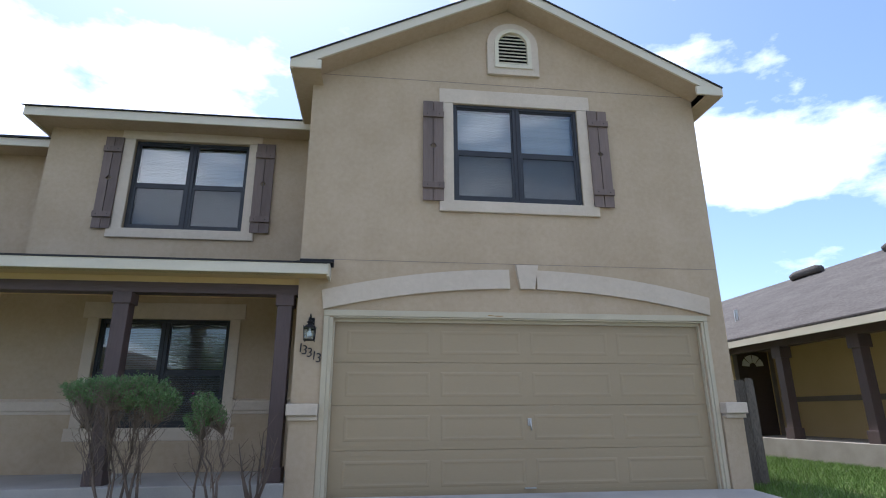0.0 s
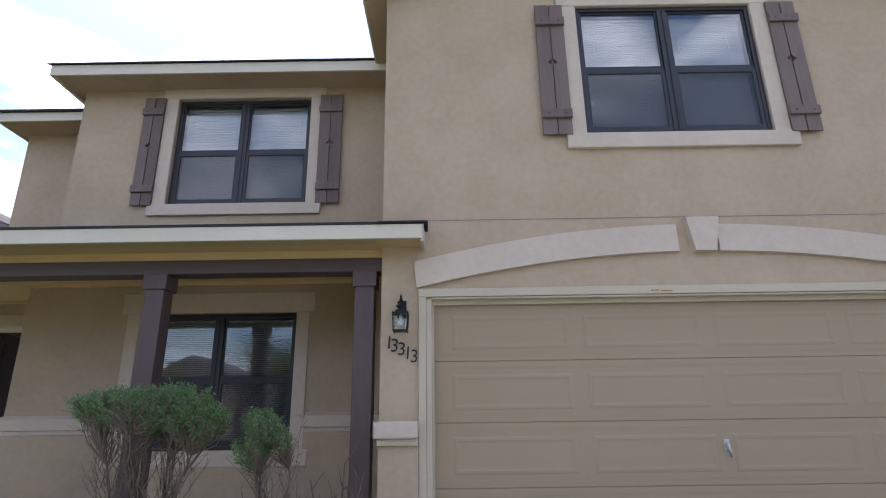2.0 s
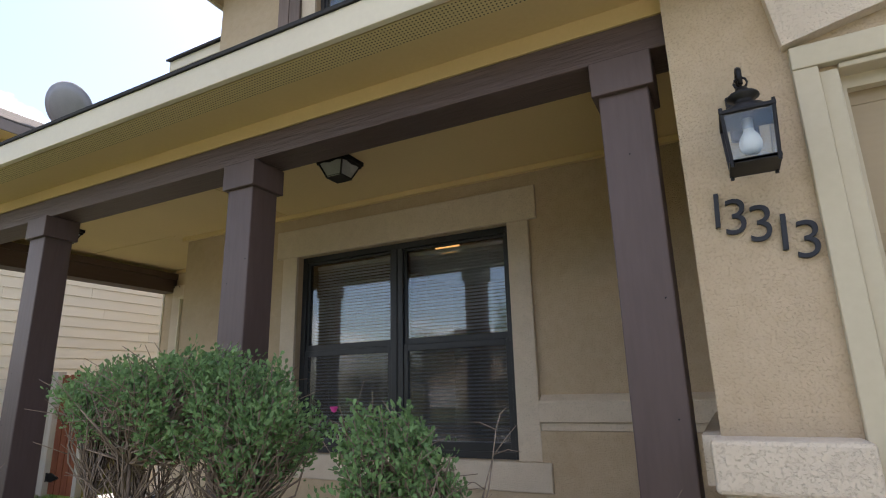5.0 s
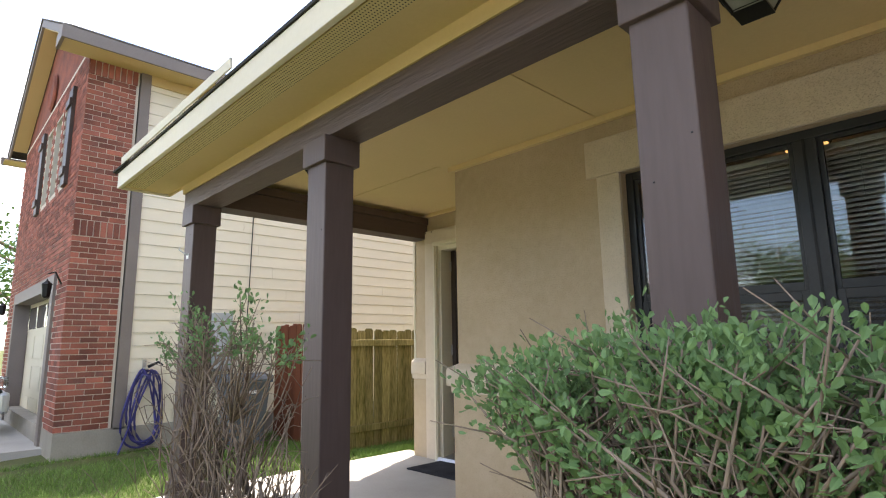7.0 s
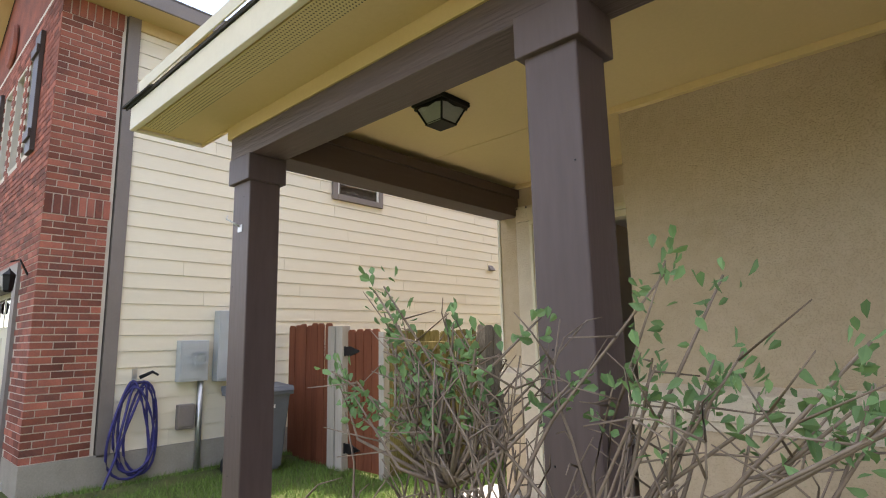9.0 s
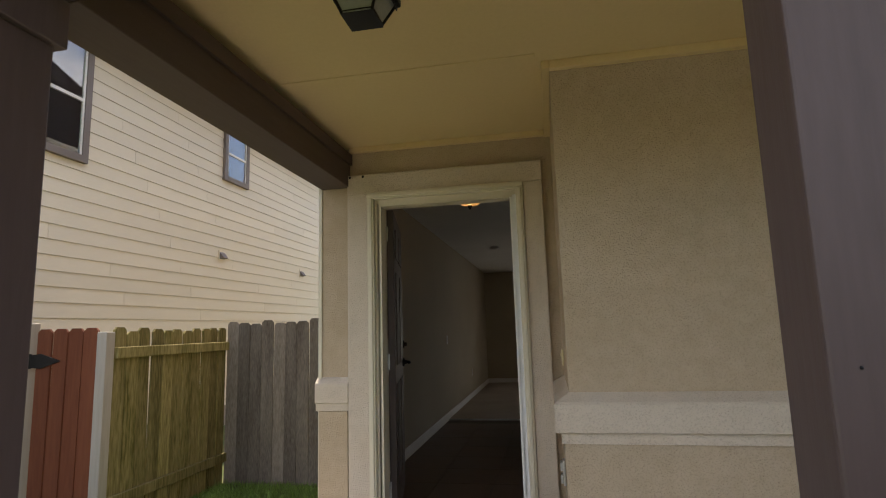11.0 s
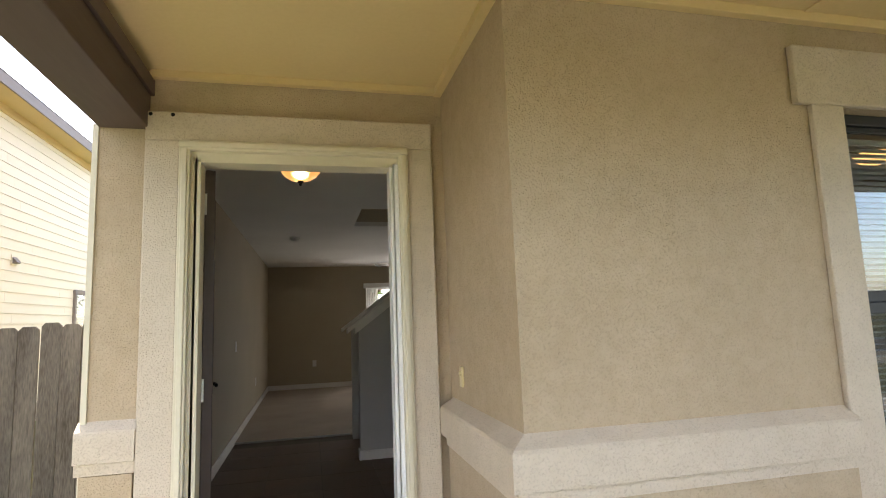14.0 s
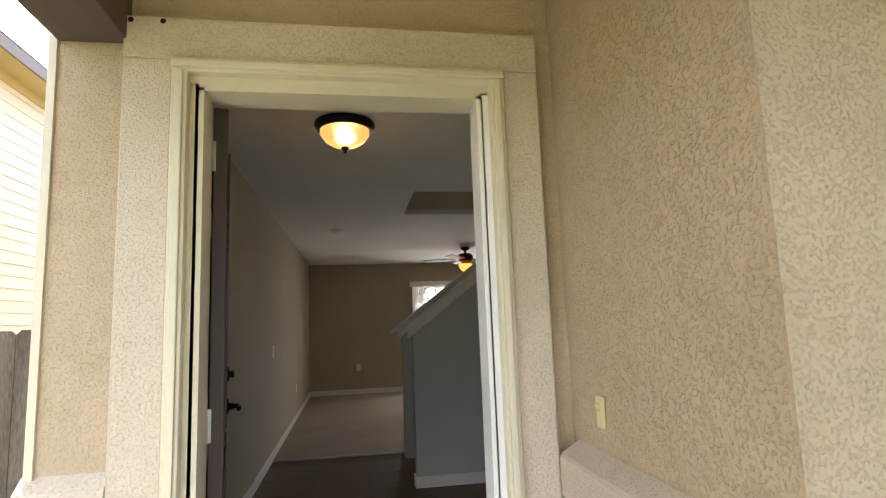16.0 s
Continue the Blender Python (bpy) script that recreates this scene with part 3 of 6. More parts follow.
for r in range(4):
    z0 = -0.04 + r * SEC
    z1 = z0 + SEC - 0.0004
    sec = part("section", B((0.603, 5.457, 0.085, 0.125, z0, z1 - 0.006), (0.603, 5.457, 0.09, 0.125, z1 - 0.006, z1), bevel=0.003), PAINT_GARAGE, gdoor)
    for c in range(4):
        a0 = 0.775 + c * 1.172
        a1 = a0 + 1.04
        bmp = bmesh.new()
        for (x0, x1, h0, h1) in ((a0, a1, z0 + 0.1, z1 - 0.115),):
            ring = []
            for dx, dy in ((0, 0.0), (0.012, -0.003), (0.03, -0.004), (0.045, -0.001), (0.06, 0.0)):
                ring.append([bmp.verts.new(k) for k in ((x0 + dx, 0.0845 + dy, h0 + dx), (x1 - dx, 0.0845 + dy, h0 + dx), (x1 - dx, 0.0845 + dy, h1 - dx), (x0 + dx, 0.0845 + dy, h1 - dx))])
            for p, q in zip(ring, ring[1:]):
                for k in range(4):
                    bmp.faces.new((p[k], p[(k + 1) % 4], q[(k + 1) % 4], q[k]))
            bmp.faces.new(ring[-1])
        part("pressed_panel", bmp, PAINT_GARAGE, sec)
    part("groove", B((0.625, 5.435, 0.082, 0.0852, z0 + 0.05, z0 + 0.056), (0.625, 5.435, 0.082, 0.0852, z1 - 0.062, z1 - 0.056)), PAINT_GARAGE, sec)
hnd = part("handle", tube(bmesh.new(), [(3.06, 0.08, 0.8), (3.06, 0.045, 0.79), (3.065, 0.04, 0.74), (3.075, 0.05, 0.69)], 0.011, 0.009, 8), STEEL, gdoor, "chrome T handle", True)
part("escutcheon", B((3.035, 3.085, 0.07, 0.085, 0.74, 0.83), bevel=0.006), STEEL, hnd)
part("lift_handle", B((2.96, 3.1, 0.05, 0.09, 0.02, 0.035), bevel=0.004), STEEL, gdoor)
part("bottom_seal", B((0.603, 5.457, 0.08, 0.13, -0.075, -0.042)), TYRE, gdoor)

# ---- windows ----
def window(num, x0, x1, z0, z1, y, label, screen=True):
    w = thing("window_%d" % num, label, "window", ((x0 + x1) / 2, y, z0), kind="structure")
    f = 0.045
    fr = part("window_frame", B((x0, x0 + f, y - 0.02, y + 0.07, z0, z1), (x1 - f, x1, y - 0.02, y + 0.07, z0, z1),
              (x0 + f, x1 - f, y - 0.02, y + 0.07, z1 - f, z1), (x0 + f, x1 - f, y - 0.02, y + 0.07, z0, z0 + f), bevel=0.004), BRONZE, w)
    xm, zm = (x0 + x1) / 2, (z0 + z1) / 2 - 0.005
    part("mullion", B((xm - 0.05, xm + 0.05, y - 0.022, y + 0.07, z0 + f, z1 - f), bevel=0.004), BRONZE, w)
    part("mullion_groove", B((xm - 0.006, xm + 0.006, y - 0.026, y - 0.0225, z0 + f, z1 - f)), BLACK_METAL, w)
    for a, b in ((x0 + f, xm - 0.05), (xm + 0.05, x1 - f)):
        s = 0.022
        up = part("upper_sash", B((a, a + s, y + 0.0, y + 0.03, zm, z1 - f), (b - s, b, y + 0.0, y + 0.03, zm, z1 - f),
                  (a + s, b - s, y, y + 0.03, z1 - f - s, z1 - f), (a + s, b - s, y, y + 0.03, zm, zm + 0.045), bevel=0.003), BRONZE, w)
        p = part("pane", B((a + s, b - s, y + 0.012, y + 0.017, zm + 0.045, z1 - f - s)), GLASS, up)
        p.visible_shadow = False
        s2 = 0.034
        lo = part("lower_sash", B((a, a + s2, y - 0.012, y + 0.02, z0 + f, zm), (b - s2, b, y - 0.012, y + 0.02, z0 + f, zm),
                  (a + s2, b - s2, y - 0.012, y + 0.02, zm - 0.045, zm), (a + s2, b - s2, y - 0.012, y + 0.02, z0 + f, z0 + f + 0.05), bevel=0.003), BRONZE, w)
        p = part("pane", B((a + s2, b - s2, y + 0.006, y + 0.011, z0 + f + 0.05, zm - 0.045)), GLASS, lo)
        p.visible_shadow = False
        if screen:
            part("insect_screen", B((a + s2, b - s2, y - 0.009, y - 0.0075, z0 + f + 0.05, zm - 0.045)), SCREEN_M, lo, "fine dark insect screen")
    return w


def blind(x0, x1, z0, z1, y, drop=1.0, tilt=46):
    """A mini blind: headrail, slats one by one, bottom rail and cords."""
    b = thing("mini_blind", "off-white horizontal mini blind let down behind the glass", "blind", ((x0 + x1) / 2, y, z1), group="window blinds")
    part("headrail", B((x0, x1, y - 0.015, y + 0.015, z1 - 0.03, z1), bevel=0.003), BLIND, b)
    w = x1 - x0
    bm = bmesh.new()
    rows = [(-0.0125, 0.0), (-0.005, 0.0022), (0.005, 0.0022), (0.0125, 0.0)]
    vs = [[bm.verts.new((s * w / 2, d, h)) for s in (-1, 1)] for d, h in rows]
    lo = [[bm.verts.new((s * w / 2, d, h - 0.0008)) for s in (-1, 1)] for d, h in rows]
    for q in (vs, lo):
        for i in range(3):
            bm.faces.new((q[i][0], q[i][1], q[i + 1][1], q[i + 1][0]))
    me = mesh_of("slat", bm, BLIND)
    n = int((z1 - z0 - 0.06) * drop / 0.0245)
    for k in range(n):
        piece("slat", me, b, pose((x0 + x1) / 2, y, z1 - 0.045 - 0.0245 * k, -tilt + random.uniform(-2, 2)))
    zb = z1 - 0.045 - 0.0245 * n
    part("bottom_rail", B((x0, x1, y - 0.012, y + 0.012, zb - 0.012, zb), bevel=0.002), BLIND, b)
    for u in (0.18, 0.82):
        part("cord", tube(bmesh.new(), [(x0 + u * w, y - 0.015, z1 - 0.03), (x0 + u * w, y - 0.015, zb)], 0.0012, 0.0012, 4), BLIND, b)
    return b


def stucco_surround(name, label, y, head, jambs, sill):
    t = thing(name, label, "window trim", ((head[0] + head[1]) / 2, y, sill[2]), kind="structure")
    part("head", B((head[0], head[1], y - 0.032, y, head[2], head[3]), bevel=0.008), STUCCO_TRIM, t)
    part("sill", B((sill[0], sill[1], y - 0.045, y, sill[2], sill[3]), bevel=0.008), STUCCO_TRIM, t)
    for a, b in jambs:
        part("jamb", B((a, b, y - 0.027, y, sill[3], head[2]), bevel=0.006), STUCCO_TRIM, t)


window(1, 2.13, 3.96, 3.66, 5.16, 0.03, "dark bronze twin sash window of the gable, shut")
window(2, -2.77, -1.01, 3.62, 5.12, 1.63, "dark bronze twin sash window above the porch, shut")
window(3, -2.85, -1.02, 0.72, 2.24, 1.63, "dark bronze twin sash window on the porch, shut")
stucco_surround("surround_gable", "pale stucco trim round the gable window", 0.0, (1.93, 4.16, 5.16, 5.39), ((1.98, 2.13), (3.96, 4.12)), (1.93, 4.18, 3.5, 3.66))
stucco_surround("surround_upper", "pale stucco trim round the upper window", 1.56, (-2.97, -0.81, 5.12, 5.264), ((-2.93, -2.77), (-1.01, -0.86)), (-2.98, -0.82, 3.47, 3.62))
stucco_surround("surround_porch", "pale stucco trim round the porch window", 1.56, (-3.07, -0.81, 2.24, 2.475), ((-3.0, -2.85), (-1.02, -0.87)), (-3.05, -0.81, 0.55, 0.72))
for x0, x1, z0, z1, y in ((2.19, 3.0, 3.72, 5.1, 0.14), (3.09, 3.9, 3.72, 5.1, 0.14), (-2.71, -1.94, 3.68, 5.06, 1.74), (-1.84, -1.07, 3.68, 5.06, 1.74),
                          (-2.79, -1.98, 0.78, 2.18, 1.74), (-1.89, -1.08, 0.78, 2.18, 1.74)):
    blind(x0, x1, z0, z1, y, tilt=44 if z0 > 3 else 24)


def shutter(x0, x1, z0, z1, y):
    """Two boards with a cut diamond between them, and two battens."""
    s = thing("shutter", "brown stained board and batten shutter with a diamond cutout", "shutter", ((x0 + x1) / 2, y, z0), group="window shutters")
    xm, zm, d = (x0 + x1) / 2, (z0 + z1) / 2 + 0.06, 0.042
    g = 0.006
    part("board", prism([(x0, z0), (xm - g, z0), (xm - g, zm - d), (xm - g - d, zm), (xm - g, zm + d), (xm - g, z1), (x0, z1)], "y", y - 0.025, y), SHUTTER_WOOD, s)
    part("board", prism([(x1, z0), (xm + g, z0), (xm + g, zm - d), (xm + g + d, zm), (xm + g, zm + d), (xm + g, z1), (x1, z1)], "y", y - 0.025, y), SHUTTER_WOOD, s)
    part("backing", B((xm - 0.006, xm + 0.006, y - 0.004, y, z0, z1)), SHUTTER_WOOD, s)
    for z in (z0 + 0.17, z1 - 0.26):
        bt = part("batten", B((x0 - 0.006, x1 + 0.006, y - 0.055, y - 0.0255, z, z + 0.095), bevel=0.006), SHUTTER_WOOD, s)
        for u in (0.2, 0.8):
            part("screw", turned([(0.008, 0), (0.006, 0.003), (0, 0.004)], (0, 0, 0), 8), BLACK_METAL, bt).matrix_basis = pose(x0 + u * (x1 - x0), y - 0.055, z + 0.045, 90)


for x0, x1, z0, z1, y in ((1.7, 1.985, 3.64, 5.15, -0.032), (4.11, 4.4, 3.64, 5.15, -0.032), (-3.19, -2.93, 3.6, 5.12, 1.528), (-0.88, -0.59, 3.6, 5.13, 1.528)):
    shutter(x0, x1, z0, z1, y)

# gable vent
vent = thing("gable_vent", "arched cream louvred vent in a pale stucco surround", "vent", (3.04, 0, 5.68))
def arch_ring(x0, x1, zb, zt):
    r, cx = (x1 - x0) / 2, (x0 + x1) / 2
    return [(x0, zb)] + [(cx - r * math.cos(math.pi * i / 16), zt - r + r * math.sin(math.pi * i / 16)) for i in range(17)] + [(x1, zb)]


def frame_ring(outer, inner, y0, y1):
    bm = bmesh.new()
    rows = [[bm.verts.new((x, y, z)) for x, z in p] for p, y in ((outer, y1), (outer, y0), (inner, y0), (inner, y1))]
    n = len(outer)
    for p, q in zip(rows, rows[1:]):
        for i in range(n):
            bm.faces.new((p[i], p[(i + 1) % n], q[(i + 1) % n], q[i]))
    return bm


part("surround", frame_ring(arch_ring(2.65, 3.43, 5.68, 6.58), arch_ring(2.76, 3.32, 5.79, 6.47), -0.05, 0.0), STUCCO_TRIM, vent)
part("frame", frame_ring(arch_ring(2.76, 3.32, 5.79, 6.47), arch_ring(2.82, 3.26, 5.85, 6.41), -0.07, 0.0), PAINT_CREAM, vent)
part("backing", prism(arch_ring(2.82, 3.26, 5.85, 6.41), "y", -0.008, -0.002), BLACK_METAL, vent)
for k in range(9):
    z = 5.87 + k * 0.06
    hw = 0.215 if z < 6.17 else math.sqrt(max(0.22 ** 2 - (z + 0.03 - 6.19) ** 2, 0.002))
    part("slat", prism([(-0.05, z), (-0.044, z), (-0.012, z + 0.045), (-0.018, z + 0.045)], "x", 3.04 - hw, 3.04 + hw), PAINT_CREAM, vent)

# ---- roofs ----
SL = 1.4 / 2.835
zr = lambda x: 5.46 + SL * (2.835 - abs(x - 2.985)) + 0.0
def roof_poly(x_end, up0, up1):
    out = 2.985 - x_end
    return [(x_end, zr(x_end) + up0), (2.985, zr(2.985) + up0), (5.97 - x_end, zr(x_end) + up0), (5.97 - x_end, zr(x_end) + up1), (2.985, zr(2.985) + up1), (x_end, zr(x_end) + up1)]
roof = thing("garage_roof", "gabled shingle roof with cream painted rakes and eaves", "roof", (2.985, 0, 5.46), kind="structure")
part("shingles", prism(roof_poly(-0.12, 0.13, 0.15), "y", -0.4, 12.3), SHINGLE_DARK, roof)
part("rake_board", prism(roof_poly(-0.1, -0.015, 0.13), "y", -0.38, -0.35), PAINT_FASCIA, roof, "cream rake board")
part("rake_soffit", prism(roof_poly(0.15, -0.015, 0.0), "y", -0.35, 0.0), STUCCO, roof, "tan boarded soffit")
for a, b, s in ((-0.1, 0.15, 1), (5.82, 6.07, -1)):
    x_out = a if s > 0 else b
    part("eave_return", B((a if s > 0 else 5.82, 0.29 if s > 0 else b, -0.382, 0.0, 5.33, 5.345)), STUCCO, roof)
    part("eave_return_face", B((-0.1 if s > 0 else 5.68, 0.29 if s > 0 else 6.07, -0.385, -0.352, 5.345, 5.475)), PAINT_CREAM, roof)
    part("eave_fascia", B((x_out - 0.02 if s > 0 else x_out, x_out if s > 0 else x_out + 0.02, -0.38, 12.2, 5.335, 5.5)), PAINT_CREAM, roof)
    part("eave_soffit", B((a, b, 0.0, 12.2, 5.33, 5.345)), STUCCO, roof)
part("rear_gable", prism([(0.15, 5.46), (5.82, 5.46), (2.985, 6.86)], "y", 12.0, 12.16), STUCCO, roof)

uroof = thing("upper_roof", "low shingle roof with cream fascia above the porch side", "roof", (-2.0, 1.6, 5.3), kind="structure")
part("fascia", B((-4.24, 0.15, 1.13, 1.16, 5.235, 5.38), bevel=0.004), PAINT_FASCIA, uroof)
part("soffit", B((-4.24, 0.15, 1.16, 1.56, 5.265, 5.28)), STUCCO, uroof)
part("end_fascia", B((-4.24, -4.21, 1.16, 2.2, 5.235, 5.38)), PAINT_CREAM, uroof)
part("end_soffit", B((-4.21, -4.04, 1.56, 2.65, 5.265, 5.279)), STUCCO, uroof)
part("shingles", prism([(1.1, 5.38), (6.8, 7.57), (12.4, 5.38), (12.4, 5.395), (6.8, 7.585), (1.1, 5.395)], "x", -4.28, 0.2), SHINGLE_DARK, uroof)
lroof = thing("entry_roof", "low shingle roof with cream fascia above the entry", "roof", (-5.2, 2.4, 5.3), kind="structure")
part("fascia", B((-5.73, -4.24, 2.19, 2.22, 5.22, 5.36), bevel=0.004), PAINT_FASCIA, lroof)
part("soffit", B((-5.73, -4.24, 2.22, 2.65, 5.25, 5.264)), STUCCO, lroof)
part("side_fascia", B((-5.75, -5.73, 2.19, 12.2, 5.22, 5.36)), PAINT_CREAM, lroof)
part("side_soffit", B((-5.73, -5.6, 2.65, 12.2, 5.25, 5.264)), STUCCO, lroof)
part("shingles", prism([(2.15, 5.36), (6.8, 7.2), (12.4, 5.36), (12.4, 5.39), (6.8, 7.23), (2.15, 5.39)], "x", -5.78, -4.28), SHINGLE_DARK, lroof)

# ---- porch ----
for i, (x, y0) in enumerate(((-5.678, 0.087), (-3.778, 0.068), (-1.942, 0.087), (-0.016, 0.087))):
    p = thing("porch_post", "purple-brown painted square timber post with a boxed capital", "post", (x, 0.185, 0.14), group="porch posts")
    part("shaft", B((x - 0.088, x + 0.088, y0, y0 + 0.175, 0.14, 2.2), bevel=0.006), POST_PAINT, p)
    part("capital", B((x - 0.11, x + 0.11, y0 - 0.022, y0 + 0.197, 2.192, 2.332), bevel=0.005), POST_PAINT, p)
    part("base", B((x - 0.108, x + 0.108, y0 - 0.02, y0 + 0.195, 0.14, 0.3), bevel=0.006), POST_PAINT, p)
    for k in range(4):
        part("nail_mark", turned([(0.0035, 0), (0.0025, 0.0015), (0, 0.002)], (0, 0, 0), 6), BLACK_METAL, p).matrix_basis = pose(x + random.uniform(-0.07, 0.07), y0 - 0.0002, 0.6 + 0.45 * k + random.uniform(-0.2, 0.2), 90)
beam = thing("porch_beam", "purple-brown painted beam with wood grain on the porch posts", "beam", (-2.8, 0.185, 2.37), kind="structure")
part("front_beam", B((-5.8, 0.15, 0.078, 0.275, 2.332, 2.462), bevel=0.005), BEAM_PAINT, beam)
part("side_beam", B((-5.76, -5.56, 0.295, 2.465, 2.345, 2.5), bevel=0.004), SIDE_BEAM_PAINT, beam)
part("side_frieze", B((-5.575, -5.545, 0.295, 2.465, 2.5, 2.57)), SIDE_BEAM_PAINT, beam)
part("frieze", B((-5.83, 0.15, 0.07, 0.11, 2.462, 2.545)), PAINT_YELLOW, beam, "yellow painted frieze board")
part("inner_frieze", B((-5.56, 0.15, 0.26, 0.3, 2.462, 2.615)), PAINT_YELLOW, beam)
porch_clg = setting("porch_ceiling", B((-5.8, 0.15, 0.1, 1.56, 2.615, 2.64), (-5.8, -4.235, 1.56, 2.47, 2.615, 2.64)), PORCH_CEIL, "yellow-tan painted panel porch ceiling", "ceiling")
setting("ceiling_trim", B((-4.235, 0.15, 1.522, 1.56, 2.575, 2.615), (-4.273, -4.235, 1.522, 2.47, 2.575, 2.615), (-5.56, -4.273, 2.435, 2.47, 2.58, 2.615),
                          (-3.0, -2.965, 0.3, 1.522, 2.608, 2.615), (-5.54, -4.3, 1.44, 1.47, 2.609, 2.615), bevel=0.003), PORCH_CEIL, "yellow painted cove strips on the porch ceiling", "trim")
proof = thing("porch_roof", "low shingle porch roof with cream fascia and perforated soffit", "roof", (-2.8, -0.3, 2.55), kind="structure")
part("fascia", B((-6.195, 0.53, -0.315, -0.285, 2.52, 2.65), bevel=0.004), PAINT_FASCIA, proof)
part("soffit", B((-6.2, 0.15, -0.285, 0.07, 2.535, 2.548), (0.15, 0.51, -0.285, -0.002, 2.535, 2.548)), PAINT_YELLOW, proof)
part("vent_strip", B((-6.1, 0.12, -0.27, -0.14, 2.529, 2.5348)), SOFFIT_M, proof, "perforated soffit strip")
part("end_board", B((-6.195, -6.165, -0.285, 0.07, 2.52, 2.7)), PAINT_CREAM, proof)
part("end_return", B((-6.19, -5.83, 0.07, 0.085, 2.52, 2.72)), PAINT_YELLOW, proof)
part("side_board", B((-5.83, -5.8, 0.085, 2.47, 2.5, 2.74)), PAINT_YELLOW, proof)
part("right_end", B((0.51, 0.54, -0.285, -0.002, 2.5, 2.67)), PAINT_CREAM, proof)
part("drip_edge", B((-6.25, 0.56, -0.325, -0.316, 2.65, 2.66)), SHINGLE_DARK, proof)
part("shingles", prism([(-0.322, 2.660), (1.6, 3.152), (1.6, 3.172), (-0.322, 2.672)], "x", -5.86, 0.15), SHINGLE_DARK, proof)
part("shingles_end", prism([(-0.34, 2.658), (-0.003, 2.742), (-0.003, 2.758), (-0.34, 2.672)], "x", 0.151, 0.56), SHINGLE_DARK, proof)
part("shingles_corner", prism([(-0.34, 2.658), (0.1, 2.770), (0.1, 2.784), (-0.34, 2.672)], "x", -6.26, -5.861), SHINGLE_DARK, proof)
part("shingles_entry", prism([(1.6, 3.152), (2.66, 3.423), (2.66, 3.443), (1.6, 3.172)], "x", -5.86, -4.0), SHINGLE_DARK, proof)
part("flashing", B((0.14, 0.57, -0.005, -0.003, 2.68, 2.79)), BLACK_METAL, proof)
part("rain_diverter", prism([(-0.342, 2.667), (-0.334, 2.667), (-0.338, 2.722), (-0.346, 2.722)], "x", -6.0, -3.95), PAINT_FASCIA, proof, "cream metal rain diverter on the shingles")

# front door
dtrim = thing("door_surround", "pale stucco trim round the front door", "door trim", (-4.93, 2.47, 0.14), kind="structure")
part("jamb", B((-5.57, -5.43, 2.43, 2.47, 0.14, 2.29), bevel=0.006), STUCCO_TRIM, dtrim)
part("jamb", B((-4.42, -4.3, 2.43, 2.47, 0.14, 2.29), bevel=0.006), STUCCO_TRIM, dtrim)
part("head", B((-5.57, -4.3, 2.428, 2.47, 2.29, 2.42), bevel=0.006), STUCCO_TRIM, dtrim)
for x in (-5.55, -5.46):
    part("nail_hole", turned([(0.009, 0), (0.006, 0.003), (0, 0.003)], (0, 0, 0), 8), BLACK_METAL, dtrim).matrix_basis = pose(x, 2.428, 2.405, 90)
dframe = thing("door_frame", "cream painted brick-mould door frame", "door frame", (-4.93, 2.5, 0.14), kind="structure")
part("casing", B((-5.43, -5.385, 2.415, 2.5, 0.14, 2.25), (-5.418, -5.395, 2.405, 2.42, 0.14, 2.25), bevel=0.004), PAINT_CREAM, dframe)
part("casing", B((-4.465, -4.42, 2.415, 2.5, 0.14, 2.25), (-4.455, -4.432, 2.405, 2.42, 0.14, 2.25), bevel=0.004), PAINT_CREAM, dframe)
part("casing", B((-5.43, -4.42, 2.416, 2.5, 2.245, 2.29), (-5.43, -4.42, 2.405, 2.42, 2.256, 2.279), bevel=0.004), PAINT_CREAM, dframe)
part("jamb", B((-5.385, -5.36, 2.45, 2.62, 0.14, 2.22), (-5.37, -5.345, 2.45, 2.55, 0.14, 2.21)), PAINT_CREAM, dframe)
part("jamb", B((-4.49, -4.465, 2.45, 2.62, 0.14, 2.22), (-4.505, -4.485, 2.45, 2.55, 0.14, 2.21)), WHITE_PAINT, dframe)
part("head_jamb", B((-5.385, -4.465, 2.45, 2.62, 2.215, 2.245), (-5.37, -4.49, 2.45, 2.55, 2.2, 2.216)), PAINT_CREAM, dframe)
part("threshold", prism([(2.4, 0.14), (2.42, 0.175), (2.6, 0.19), (2.62, 0.14)], "x", -5.39, -4.46), STEEL, dframe, "metal threshold")
fdoor = thing("door_1", "dark brown panelled front door standing open inwards", "front door", (-5.35, 2.62, 0.16), kind="structure")
DW, DH, TH = 0.88, 2.015, 0.044
slab = part("leaf", B((0, DW, -TH, 0, 0, DH), bevel=0.003), DOOR_BROWN, fdoor)
for (u0, u1, v0, v1) in ((0.11, 0.4, 0.2, 0.85), (0.48, 0.77, 0.2, 0.85), (0.11, 0.4, 0.97, 1.6), (0.48, 0.77, 0.97, 1.6), (0.11, 0.4, 1.7, 1.9), (0.48, 0.77, 1.7, 1.9)):
    for d0, d1 in ((-TH - 0.008, -TH), (0.0, 0.008)):
        part("raised_panel", B((u0, u1, d0, d1, v0, v1), bevel=0.007), DOOR_BROWN, slab)
